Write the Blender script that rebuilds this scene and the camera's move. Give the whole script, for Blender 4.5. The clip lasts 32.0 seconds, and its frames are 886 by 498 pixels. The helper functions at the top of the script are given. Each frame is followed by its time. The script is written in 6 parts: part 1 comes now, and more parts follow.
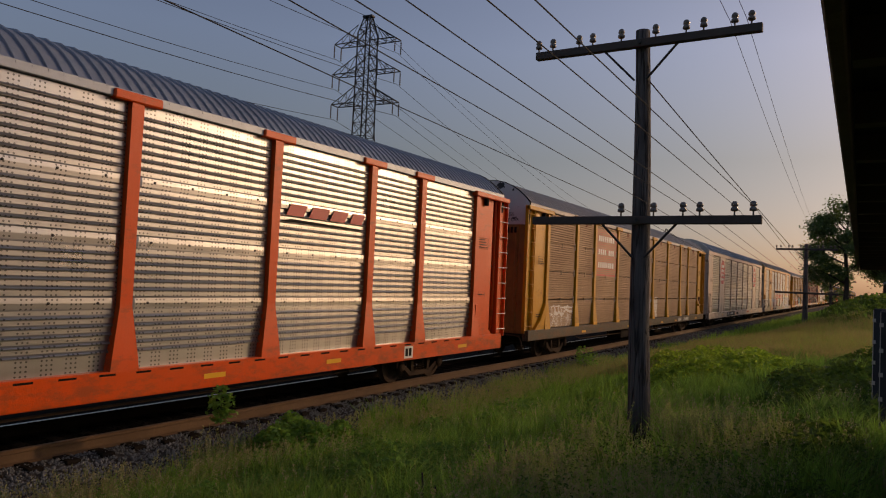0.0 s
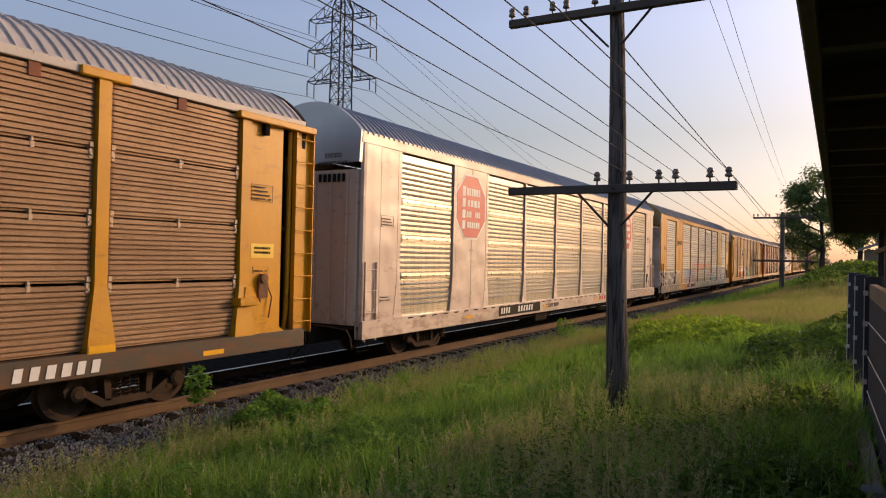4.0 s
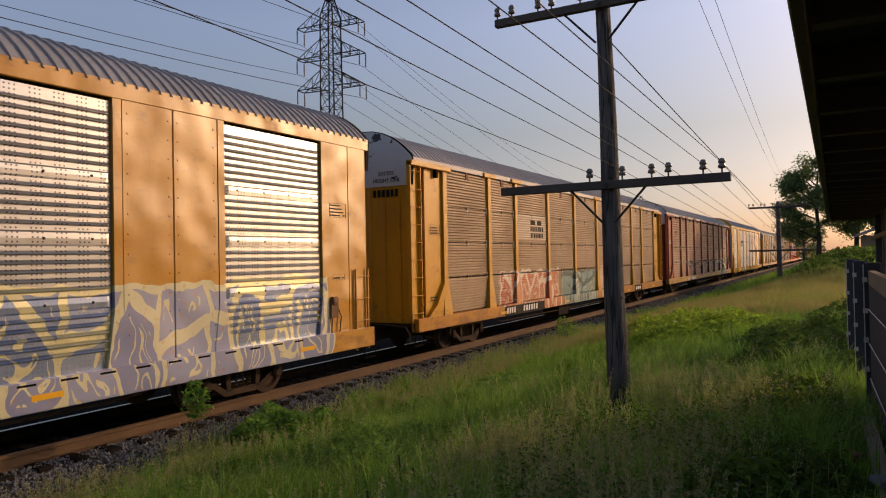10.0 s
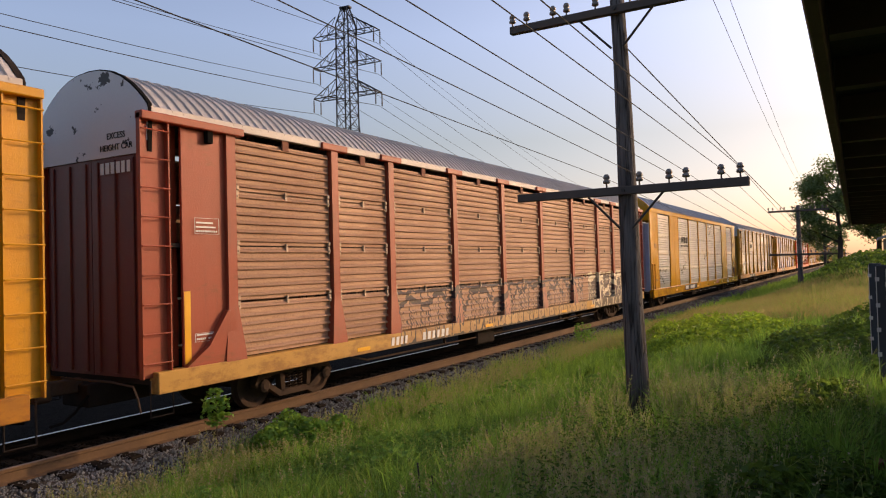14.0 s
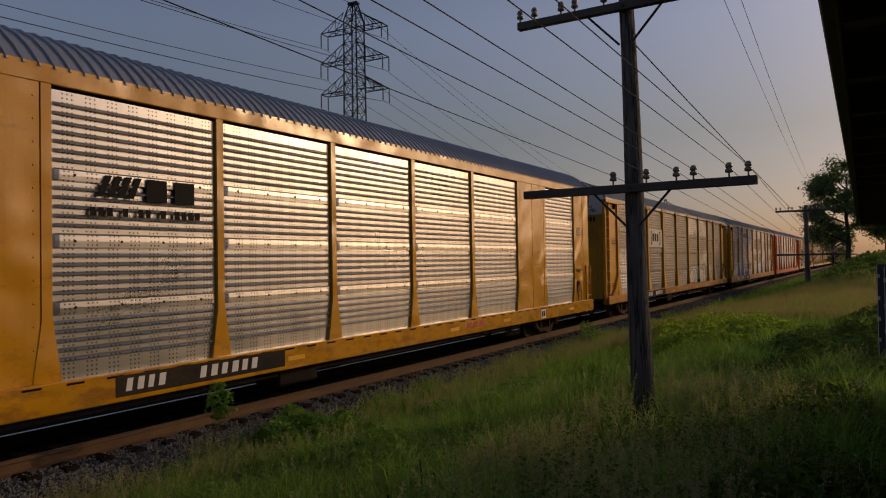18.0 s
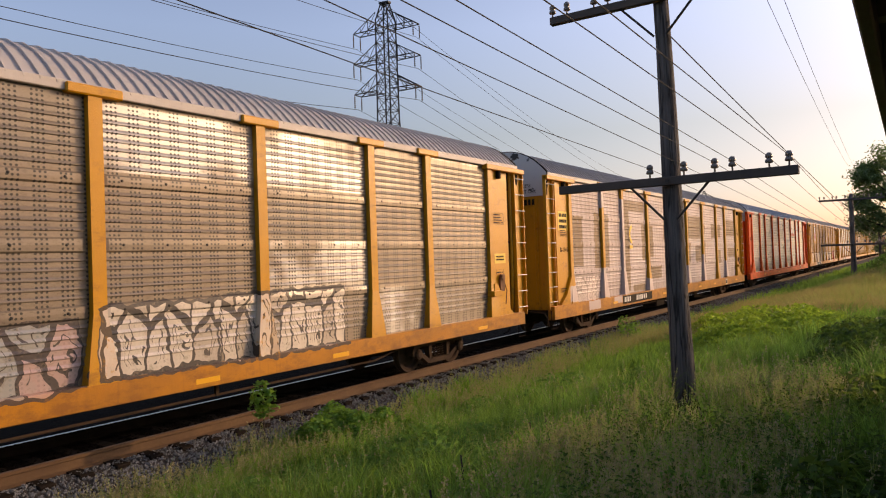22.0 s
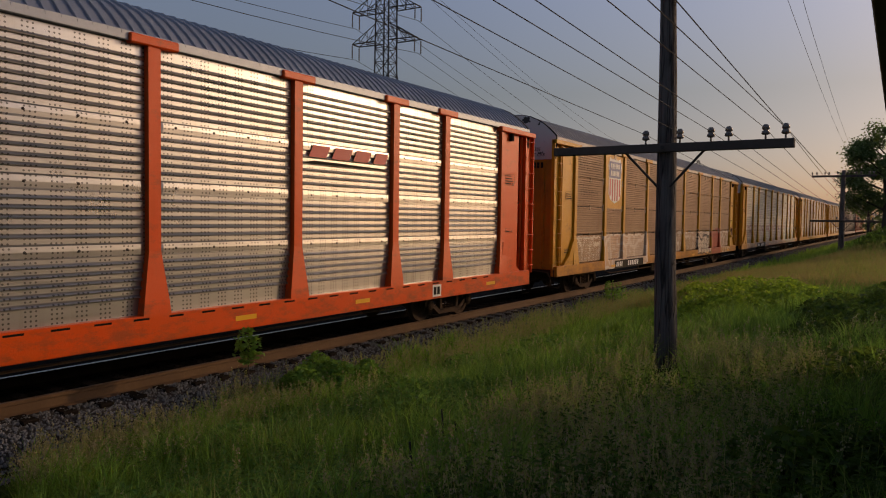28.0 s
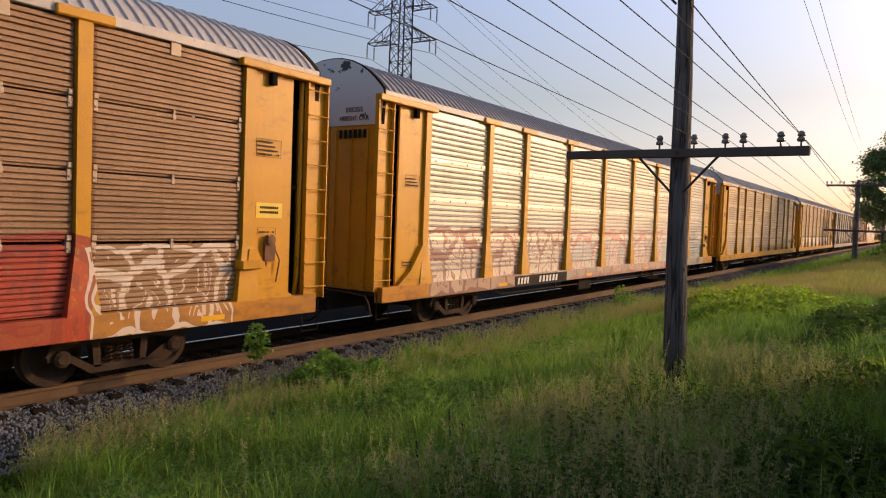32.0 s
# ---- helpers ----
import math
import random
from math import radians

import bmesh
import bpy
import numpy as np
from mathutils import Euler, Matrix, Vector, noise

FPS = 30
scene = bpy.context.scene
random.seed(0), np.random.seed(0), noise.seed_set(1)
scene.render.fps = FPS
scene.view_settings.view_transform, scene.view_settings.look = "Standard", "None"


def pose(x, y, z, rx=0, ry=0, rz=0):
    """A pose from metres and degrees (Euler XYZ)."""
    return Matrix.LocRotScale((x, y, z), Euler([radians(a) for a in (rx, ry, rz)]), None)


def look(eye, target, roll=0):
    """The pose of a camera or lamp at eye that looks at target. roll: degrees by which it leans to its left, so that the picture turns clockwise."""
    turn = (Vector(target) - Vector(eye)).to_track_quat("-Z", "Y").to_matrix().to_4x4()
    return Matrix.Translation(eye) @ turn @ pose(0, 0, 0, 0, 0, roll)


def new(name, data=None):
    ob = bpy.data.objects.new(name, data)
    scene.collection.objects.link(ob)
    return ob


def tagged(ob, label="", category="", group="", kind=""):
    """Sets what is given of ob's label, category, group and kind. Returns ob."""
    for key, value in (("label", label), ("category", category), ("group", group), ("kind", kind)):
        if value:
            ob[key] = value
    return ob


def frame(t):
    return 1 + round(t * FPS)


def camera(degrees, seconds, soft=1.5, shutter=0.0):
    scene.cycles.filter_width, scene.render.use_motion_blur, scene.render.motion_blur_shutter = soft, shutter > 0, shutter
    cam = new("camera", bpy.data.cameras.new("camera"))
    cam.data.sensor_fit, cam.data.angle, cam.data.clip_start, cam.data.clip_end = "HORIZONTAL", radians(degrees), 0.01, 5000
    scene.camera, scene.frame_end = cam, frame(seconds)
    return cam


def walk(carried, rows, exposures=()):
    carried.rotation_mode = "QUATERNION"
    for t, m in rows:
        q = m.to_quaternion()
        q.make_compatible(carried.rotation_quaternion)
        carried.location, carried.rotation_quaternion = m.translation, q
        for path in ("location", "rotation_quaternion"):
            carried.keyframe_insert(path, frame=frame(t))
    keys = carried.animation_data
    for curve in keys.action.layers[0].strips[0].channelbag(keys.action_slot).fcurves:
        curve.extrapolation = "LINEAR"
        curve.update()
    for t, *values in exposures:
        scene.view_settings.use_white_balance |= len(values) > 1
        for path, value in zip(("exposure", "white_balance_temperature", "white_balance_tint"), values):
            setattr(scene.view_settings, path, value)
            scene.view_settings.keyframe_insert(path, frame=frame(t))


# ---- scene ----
H = 2.55  # eye height over the rails
cam = camera(64.0, 32.0, soft=1.1)
# seconds, small sway of the standing camera (x, y, z), tilt, roll, turn
STAND = [
    (0, -0.008, -0.214, 0.034, 92.36, -2.55, 31.06), (0.5, -0.006, -0.163, -0.021, 89.96, 0.86, 30.4), (1, -0.005, -0.116, -0.011, 89.37, -3.11, 28.36),
    (1.5, 0.004, -0.028, 0.004, 89.34, -0.53, 29.3), (2, 0.004, -0.046, -0.01, 87.24, -3.88, 34.12), (2.5, 0, -0.06, 0.012, 85.44, 0.93, 30.57),
    (3, 0.001, -0.075, -0.001, 86.11, 0.36, 29.22), (3.5, 0.003, -0.087, -0.012, 90.85, -1.5, 29.75), (5.5, -0.005, -0.001, -0.006, 88.88, 0.4, 28.31),
    (6, -0.001, -0.017, 0.001, 89.1, 0.93, 28.27), (6.5, -0.007, -0.024, 0.002, 89.29, 1, 27.98), (7, -0.011, 0.003, 0.007, 89.4, 1.3, 27.82),
    (7.5, -0.009, 0.012, 0.003, 89.61, 1.36, 27.81), (8, -0.006, 0.001, 0.003, 89.68, 1.42, 27.78), (8.5, -0.008, 0.006, 0.001, 89.69, 1.48, 27.77),
    (9, -0.005, 0.01, 0.005, 89.94, 1.29, 27.95), (9.5, -0.009, 0.021, -0, 90.72, 1.1, 28.81), (10, -0.004, 0.018, -0.005, 90.78, 1.1, 29.41),
    (10.5, -0.005, 0.002, 0.001, 90.68, 0.96, 30.27), (11, -0.006, 0.005, -0, 90.8, 0.96, 30.51), (11.5, -0.003, 0.003, 0, 91.02, 0.31, 30.6),
    (12, -0.007, 0.004, -0.004, 91.18, 0.4, 30.63), (12.5, -0.003, 0.001, 0.002, 91.18, 0.39, 30.71), (13, -0.006, -0.008, 0.001, 91.16, 0.48, 30.74),
    (13.5, -0.002, 0.004, 0.007, 91.25, 1.12, 30.74), (14, -0.002, 0.007, 0.005, 91.33, 1.51, 30.76), (14.5, -0.005, -0.005, 0.005, 91.27, 0.94, 30.69),
    (16.5, -0.009, 0.004, 0.005, 91.15, 0.65, 30.38), (17, -0.005, 0.01, 0.004, 91.19, 0.6, 30.4), (17.5, -0.001, 0.031, 0.003, 91.38, 1.6, 30.69),
    (18, -0.008, 0.04, -0.002, 91.08, 0.95, 31.23), (18.5, -0.006, 0.038, 0.009, 91.14, 2.75, 31.91), (19, -0.004, 0.032, 0.007, 91.2, 3.44, 32.79),
    (19.5, -0.001, 0.004, 0.006, 91.23, 2.18, 33.02), (20, -0.005, 0.016, -0.003, 91.03, 1.43, 33.16), (20.5, -0.006, 0.033, -0.002, 90.83, 1.76, 33.3),
    (21, 0, 0, 0, 90.93, 1.99, 34.01), (21.5, 0.001, 0.004, -0.001, 90.91, 2.22, 34.09), (22, 0.006, -0.007, 0, 90.92, 1.96, 34.11),
    (22.5, 0.006, -0.008, -0.001, 90.99, 2.1, 34.1), (23, 0.004, 0.009, 0, 91.05, 2.03, 34.1), (23.5, 0.012, 0.005, -0.007, 91.15, 1.35, 34.19),
    (24, 0.006, -0.016, -0.006, 91.07, 0.15, 33.44), (24.5, 0.007, 0.033, -0.006, 91.04, 0.14, 34.44), (25, 0.014, -0.045, -0.009, 91.16, -0.5, 33.36),
    (25.5, 0.011, -0.018, -0.005, 91.27, -1.16, 33.25), (27.5, 0.005, -0.004, -0.014, 89.92, -1, 33.06), (28, -0.001, 0.011, -0.007, 87.44, -0.84, 33.38),
    (28.5, -0.004, -0.003, -0.002, 86.16, 0.66, 33.49), (29, 0.024, -0.074, -0.003, 85.97, 1.8, 33.43), (29.5, 0.006, -0.041, -0.009, 87.79, -1.46, 33.63),
    (30, 0.002, -0.028, -0.013, 87.55, -1.52, 33.8), (30.5, -0.002, -0, -0.007, 87.35, -1.49, 33.98), (31, -0.004, 0.002, -0.008, 87.27, -1.51, 34.12),
    (31.5, 0.006, -0.03, -0.01, 87.38, -2.12, 34.16), (32, -0.002, 0.001, -0.011, 87.47, -2.13, 34.26),
]
EXPO = [(0, -1.22), (0.5, -1.38), (1, -1.35), (1.5, -0.75), (2, -0.08), (2.5, 0.3), (3, 0.36), (3.5, -0.05), (5.5, -0.38), (6, -0.5), (7, -0.7), (8, -1.1), (9, -1.02), (10, -0.52), (11, -0.05), (12, -0.05),
        (13, 0.0), (14, 0.0), (16.5, -0.4), (17, -0.74), (17.5, -1.18), (18, -1.5), (19, -1.65), (19.5, -1.2), (20, -0.5), (20.5, -0.15), (21, 0.0), (23, -0.15), (25, -0.38),
        (25.5, -0.48), (27.5, -1.1), (28, -1.2), (28.5, -1.15), (29, -0.95), (29.3, -0.5), (30, -0.05), (31, 0.0), (32, -0.02)]
walk(cam, [(t, pose(x, y, H + z, a, b, c)) for t, x, y, z, a, b, c in STAND], [(t, e - 0.1, 7950, 21) for t, e in EXPO])

# how far the train has come, second by second, in metres
ROLLED = [0.48, 9.57, 18.81, 28.06, 37.23, 46.43, 55.68, 65.03, 74.37, 83.64, 92.84, 102.07, 111.32, 120.58, 129.86, 139.15, 148.42, 157.62, 166.86, 176.34, 185.75, 195.10, 204.55, 214.05, 223.60, 233.11, 242.59, 252.07, 261.57, 271.14, 280.72, 290.19, 299.66]
PITCH = 29.023  # coupler to coupler
GAP = 19.78  # far coupler of the first car at the start

# ---- light ----
SUN_TURN, SUN_RISE = 36.0, 15.0
world = bpy.data.worlds.new("world")
scene.world = world
world.use_nodes = True
wn = world.node_tree.nodes
sky = wn.new("ShaderNodeTexSky")
sky.sky_type, sky.sun_disc = "NISHITA", False
sky.sun_elevation, sky.sun_rotation = radians(SUN_RISE), radians(SUN_TURN)
sky.air_density, sky.dust_density, sky.ozone_density = 1.0, 2.0, 3.0
wn["Background"].inputs["Strength"].default_value = 0.235
# evening haze: the sky pales and warms towards the horizon
haze_dir = wn.new("ShaderNodeTexCoord")
haze_z = wn.new("ShaderNodeSeparateXYZ")
haze = wn.new("ShaderNodeValToRGB")
haze.color_ramp.elements[0].position, haze.color_ramp.elements[0].color = 0.0, (0.9, 0.79, 0.9, 1)
haze.color_ramp.elements[1].position, haze.color_ramp.elements[1].color = 0.31, (1.36, 1.25, 1.28, 1)
mid_haze = haze.color_ramp.elements.new(0.17)
mid_haze.color = (0.96, 0.86, 0.81, 1)
tinted = wn.new("ShaderNodeMix")
tinted.data_type, tinted.blend_type = "RGBA", "MULTIPLY"
tinted.inputs["Factor"].default_value = 1.0
for a, b in ((haze_dir.outputs["Generated"], haze_z.inputs[0]), (haze_z.outputs["Z"], haze.inputs["Fac"]), (sky.outputs[0], tinted.inputs["A"]), (haze.outputs["Color"], tinted.inputs["B"]), (tinted.outputs["Result"], wn["Background"].inputs["Color"])):
    world.node_tree.links.new(a, b)
sun = new("sun", bpy.data.lights.new("sun", "SUN"))
sun.data.energy, sun.data.angle, sun.data.color = 2.5, radians(0.6), (1.0, 0.76, 0.47)
sa, se = radians(SUN_TURN), radians(SUN_RISE)
sun.matrix_world = look((0, 0, 60), (-math.sin(sa) * math.cos(se), -math.cos(sa) * math.cos(se), 60 - math.sin(se)))

# ---- materials ----


class Nodes:
    """A short hand for node materials."""

    def __init__(self, name):
        self.mat = bpy.data.materials.new(name)
        self.mat.use_nodes = True
        self.t = self.mat.node_tree
        self.b = self.t.nodes["Principled BSDF"]
        self.coord = self.t.nodes.new("ShaderNodeTexCoord")

    def add(self, kind, ins=(), operation=None, feature=None):
        n = self.t.nodes.new(kind)
        if operation:
            n.operation = operation
        if feature:
            n.feature = feature
        for k, v in dict(ins).items():
            self.put(n.inputs[k], v)
        return n

    def put(self, socket, v):
        if isinstance(v, bpy.types.NodeSocket):
            self.t.links.new(v, socket)
        else:
            if isinstance(v, tuple) and len(v) == 3 and socket.type == "RGBA":
                v = (*v, 1)
            socket.default_value = v

    def set(self, key, v):
        self.put(self.b.inputs[key], v)

    def math(self, op, a, b=0.0, c=None, clamp=False):
        n = self.t.nodes.new("ShaderNodeMath")
        n.operation, n.use_clamp = op, clamp
        self.put(n.inputs[0], a), self.put(n.inputs[1], b)
        if c is not None:
            self.put(n.inputs[2], c)
        return n.outputs[0]

    def mix(self, fac, a, b, blend="MIX"):
        n = self.t.nodes.new("ShaderNodeMix")
        n.data_type, n.blend_type = "RGBA", blend
        self.put(n.inputs["Factor"], fac), self.put(n.inputs["A"], a), self.put(n.inputs["B"], b)
        return n.outputs["Result"]

    def ramp(self, v, lo, hi):
        n = self.t.nodes.new("ShaderNodeMapRange")
        self.put(n.inputs["Value"], v)
        n.inputs["From Min"].default_value, n.inputs["From Max"].default_value = lo, hi
        return n.outputs["Result"]

    def scaled(self, src, x, y, z):
        return self.add("ShaderNodeMapping", {"Vector": src, "Scale": (x, y, z)}).outputs[0]

    def noise(self, src, scale, detail=4.0, rough=0.6, distort=0.0):
        return self.add("ShaderNodeTexNoise", {"Vector": src, "Scale": scale, "Detail": detail, "Roughness": rough, "Distortion": distort}).outputs["Fac"]

    def bump(self, v, depth, strength=1.0):
        self.set("Normal", self.add("ShaderNodeBump", {"Height": v, "Distance": depth, "Strength": strength}).outputs[0])

    def at(self, ob=None):
        if ob is None:
            return self.coord.outputs["Object"]
        n = self.t.nodes.new("ShaderNodeTexCoord")
        n.object = ob
        return n.outputs["Object"]


def plain(name, color, rough=0.7, metal=0.0, vary=0.25, scale=6.0, bump=0.004, color2=None):
    """Paint, wood, stone or metal with variation at two scales and a fine relief."""
    n = Nodes(name)
    src = n.at()
    big, fine = n.noise(src, scale * 0.25), n.noise(src, scale * 5, 6.0, 0.7)
    dark = color2 or tuple(c * (1 - vary) for c in color)
    col = n.mix(n.ramp(big, 0.35, 0.65), color, dark)
    col = n.mix(n.ramp(fine, 0.3, 0.8), col, tuple(c * (1 - vary * 0.6) for c in color))
    n.set("Base Color", col)
    n.set("Roughness", n.math("ADD", n.math("MULTIPLY", fine, 0.2), rough - 0.1))
    n.set("Metallic", metal)
    n.bump(fine, bump)
    return n.mat


def box_mask(n, xyz, y0, y1, z0, z1, soft=0.05):
    sep = n.add("ShaderNodeSeparateXYZ", {"Vector": xyz})
    y, z = sep.outputs["Y"], sep.outputs["Z"]
    out = None
    for v, lo, hi in ((y, y0, y1), (z, z0, z1)):
        m = n.math("MULTIPLY", n.ramp(v, lo - soft, lo + soft), n.ramp(v, hi + soft, hi - soft))
        out = m if out is None else n.math("MULTIPLY", out, m)
    return out


def spray(n, col, car, rows):
    """Sprayed lettering that nobody can read: a row of puffy outlined shapes, each in its own field of the car's side."""
    for k, (y0, y1, z0, z1, fill, second, line, size, *thin) in enumerate(rows):
        cover = thin[0] if thin else 0.85
        src = n.at(car)
        amp = 0.42 * size
        wob = n.add("ShaderNodeTexNoise", {"Vector": src, "Scale": 1.9 / size, "Detail": 1.5}).outputs["Color"]
        shift = n.add("ShaderNodeVectorMath", {0: n.add("ShaderNodeVectorMath", {0: wob, 1: (0.5, 0.5, 0.5)}, operation="SUBTRACT").outputs[0], 1: (amp, amp, amp)}, operation="MULTIPLY").outputs[0]
        sep = n.add("ShaderNodeSeparateXYZ", {"Vector": n.add("ShaderNodeVectorMath", {0: src, 1: shift}, operation="ADD").outputs[0]})
        pitch, foot = 0.78 * size, z0 - 0.2
        u = n.math("MULTIPLY_ADD", sep.outputs["Y"], 1 / pitch, 9.0 * k)
        v = n.math("MULTIPLY", n.math("SUBTRACT", sep.outputs["Z"], foot), 1 / (z1 - foot))
        at = n.add("ShaderNodeCombineXYZ", {"X": u, "Y": v}).outputs[0]
        cell = n.add("ShaderNodeTexVoronoi", {"Vector": at, "Scale": 1.0, "Randomness": 0.6}, feature="F1")
        rim = n.add("ShaderNodeTexVoronoi", {"Vector": at, "Scale": 1.0, "Randomness": 0.6}, feature="DISTANCE_TO_EDGE")
        cell.voronoi_dimensions = rim.voronoi_dimensions = "2D"
        d = rim.outputs["Distance"]
        for value, lo, hi in ((u, y0 / pitch + 9.0 * k, y1 / pitch + 9.0 * k), (v, 0.0, 1.0)):
            d = n.math("MINIMUM", d, n.math("MINIMUM", n.math("SUBTRACT", value, lo), n.math("SUBTRACT", hi, value)))
        field = n.math("GREATER_THAN", d, 0.0)
        loop = n.noise(at, 1.7, 0.5, 0.5, 1.1)
        band = n.math("ABSOLUTE", n.math("SUBTRACT", n.math("FRACT", n.math("MULTIPLY", loop, 5.0)), 0.5))
        inner = n.math("MULTIPLY", n.math("LESS_THAN", band, 0.1), n.math("GREATER_THAN", d, 0.15))
        stroke = n.math("MAXIMUM", n.math("LESS_THAN", d, 0.065), inner)
        hue = n.add("ShaderNodeSeparateColor", {0: cell.outputs["Color"]}).outputs[0]
        ink = n.mix(n.math("GREATER_THAN", hue, 0.6), fill, second)
        ink = n.mix(n.math("MULTIPLY", n.ramp(n.noise(at, 2.4, 2.0), 0.45, 0.7), 0.4), ink, second)
        ink = n.mix(stroke, ink, line)
        field = n.math("MULTIPLY", field, n.ramp(n.noise(src, 9.0, 5.0, 0.7), 0.25, 0.45))
        col = n.mix(n.math("MULTIPLY", field, n.math("ADD", n.math("MULTIPLY", stroke, 0.9 - cover), cover)), col, ink)
    return col


def side_sheet(name, car, color, rust, metal, rough, holes, marks=(), patches=None, fade=0.5, bare=0.0):
    """The ridged side sheets: zinc or paint with rust runs, dust, punched holes and what was sprayed on them."""
    n = Nodes(name)
    src = n.at(car)
    big = n.noise(n.scaled(src, 1, 0.7, 0.9), 0.9, 4.0, 0.65)
    runs = n.noise(n.scaled(src, 1, 5.0, 0.35), 1.6, 5.0, 0.7)
    fine = n.noise(src, 26.0, 5.0, 0.75)
    tone = n.add("ShaderNodeObjectInfo").outputs["Random"]
    col = n.mix(n.math("MULTIPLY", n.ramp(big, 0.38, 0.7), fade), color, rust)
    col = n.mix(n.math("MULTIPLY", n.ramp(runs, 0.56, 0.78), 0.55), col, rust)
    col = n.mix(n.math("MULTIPLY", fine, 0.3), col, tuple(c * 0.5 for c in color))
    col = n.mix(n.math("MULTIPLY", tone, 0.22), col, tuple(c * 0.45 for c in color))
    # the four tiers of each panel were replaced and weathered one by one
    tier = n.math("FLOOR", n.math("MULTIPLY", n.math("SUBTRACT", n.add("ShaderNodeSeparateXYZ", {"Vector": src}).outputs["Z"], 1.07), 1.045))
    lot = n.add("ShaderNodeTexWhiteNoise", {"Vector": n.add("ShaderNodeCombineXYZ", {"X": n.math("MULTIPLY", tone, 57.0), "Y": tier}).outputs[0]}).outputs["Value"]
    col = n.mix(n.math("MULTIPLY", lot, 0.3), col, tuple(c * 0.62 for c in color))
    if bare:
        fresh = n.math("MULTIPLY", n.math("GREATER_THAN", lot, 0.7), n.ramp(big, 0.62, 0.45))
        col = n.mix(n.math("MULTIPLY", fresh, bare), col, (0.58, 0.57, 0.55))
        metal = n.math("MULTIPLY_ADD", fresh, 0.5 * bare, metal)
        warm = n.math("LESS_THAN", lot, 0.3)
        col = n.mix(n.math("MULTIPLY", warm, 0.5 * bare), col, rust)
    if patches:
        pc, rows = patches
        torn = n.add("ShaderNodeVectorMath", {0: src, 1: n.add("ShaderNodeVectorMath", {0: n.add("ShaderNodeTexNoise", {"Vector": src, "Scale": 5.0, "Detail": 4.0}).outputs["Color"], 1: (0.12, 0.12, 0.12)}, operation="MULTIPLY").outputs[0]}, operation="ADD").outputs[0]
        m = None
        for y0, y1, z0, z1 in rows:
            b = box_mask(n, torn, y0 + 0.06, y1 + 0.06, z0 + 0.06, z1 + 0.06, 0.012)
            m = b if m is None else n.math("MAXIMUM", m, b)
        col = n.mix(n.math("MULTIPLY", m, n.ramp(n.noise(src, 5.0), 0.2, 0.45)), col, pc)
    if not isinstance(metal, float) or metal < 0.5:
        speck = n.noise(n.scaled(src, 1, 1, 2.2), 13.0, 6.0, 0.8)
        col = n.mix(n.math("MULTIPLY", n.ramp(speck, 0.52, 0.66), 0.45), col, tuple(c * 0.35 for c in rust))
        col = n.mix(n.math("MULTIPLY", n.ramp(speck, 0.42, 0.3), 0.3), col, tuple(min(0.7, c * 1.45) for c in color))
    shine = metal
    if holes:
        sep = n.add("ShaderNodeSeparateXYZ", {"Vector": src})
        fy = n.math("ABSOLUTE", n.math("SUBTRACT", n.math("FRACT", n.math("MULTIPLY", sep.outputs["Y"], 15.0)), 0.5))
        fz = n.math("ABSOLUTE", n.math("SUBTRACT", n.math("FRACT", n.math("MULTIPLY", sep.outputs["Z"], 16.2)), 0.5))
        dot = n.math("LESS_THAN", n.math("ADD", n.math("MULTIPLY", fy, fy), n.math("MULTIPLY", fz, fz)), 0.075 if holes > 0.5 and metal != 0.92 else 0.05)
        bare = n.math("GREATER_THAN", n.math("FRACT", n.math("MULTIPLY", sep.outputs["Y"], 3.0)), 0.39)
        col = n.mix(n.math("MULTIPLY", n.math("MULTIPLY", dot, bare), holes), col, (0.03, 0.028, 0.025))
    col2 = spray(n, col, car, marks)
    n.set("Base Color", col2)
    n.set("Metallic", shine)
    n.set("Roughness", n.math("ADD", n.math("MULTIPLY", n.ramp(big, 0.3, 0.7), 0.15), n.math("ADD", n.math("MULTIPLY", fine, 0.12), rough - 0.1)))
    n.bump(n.math("ADD", n.math("MULTIPLY", n.noise(n.scaled(src, 1, 0.8, 1.6), 1.7, 2.0), 2.0), n.math("MULTIPLY", fine, 0.2)), 0.0025)
    return n.mat


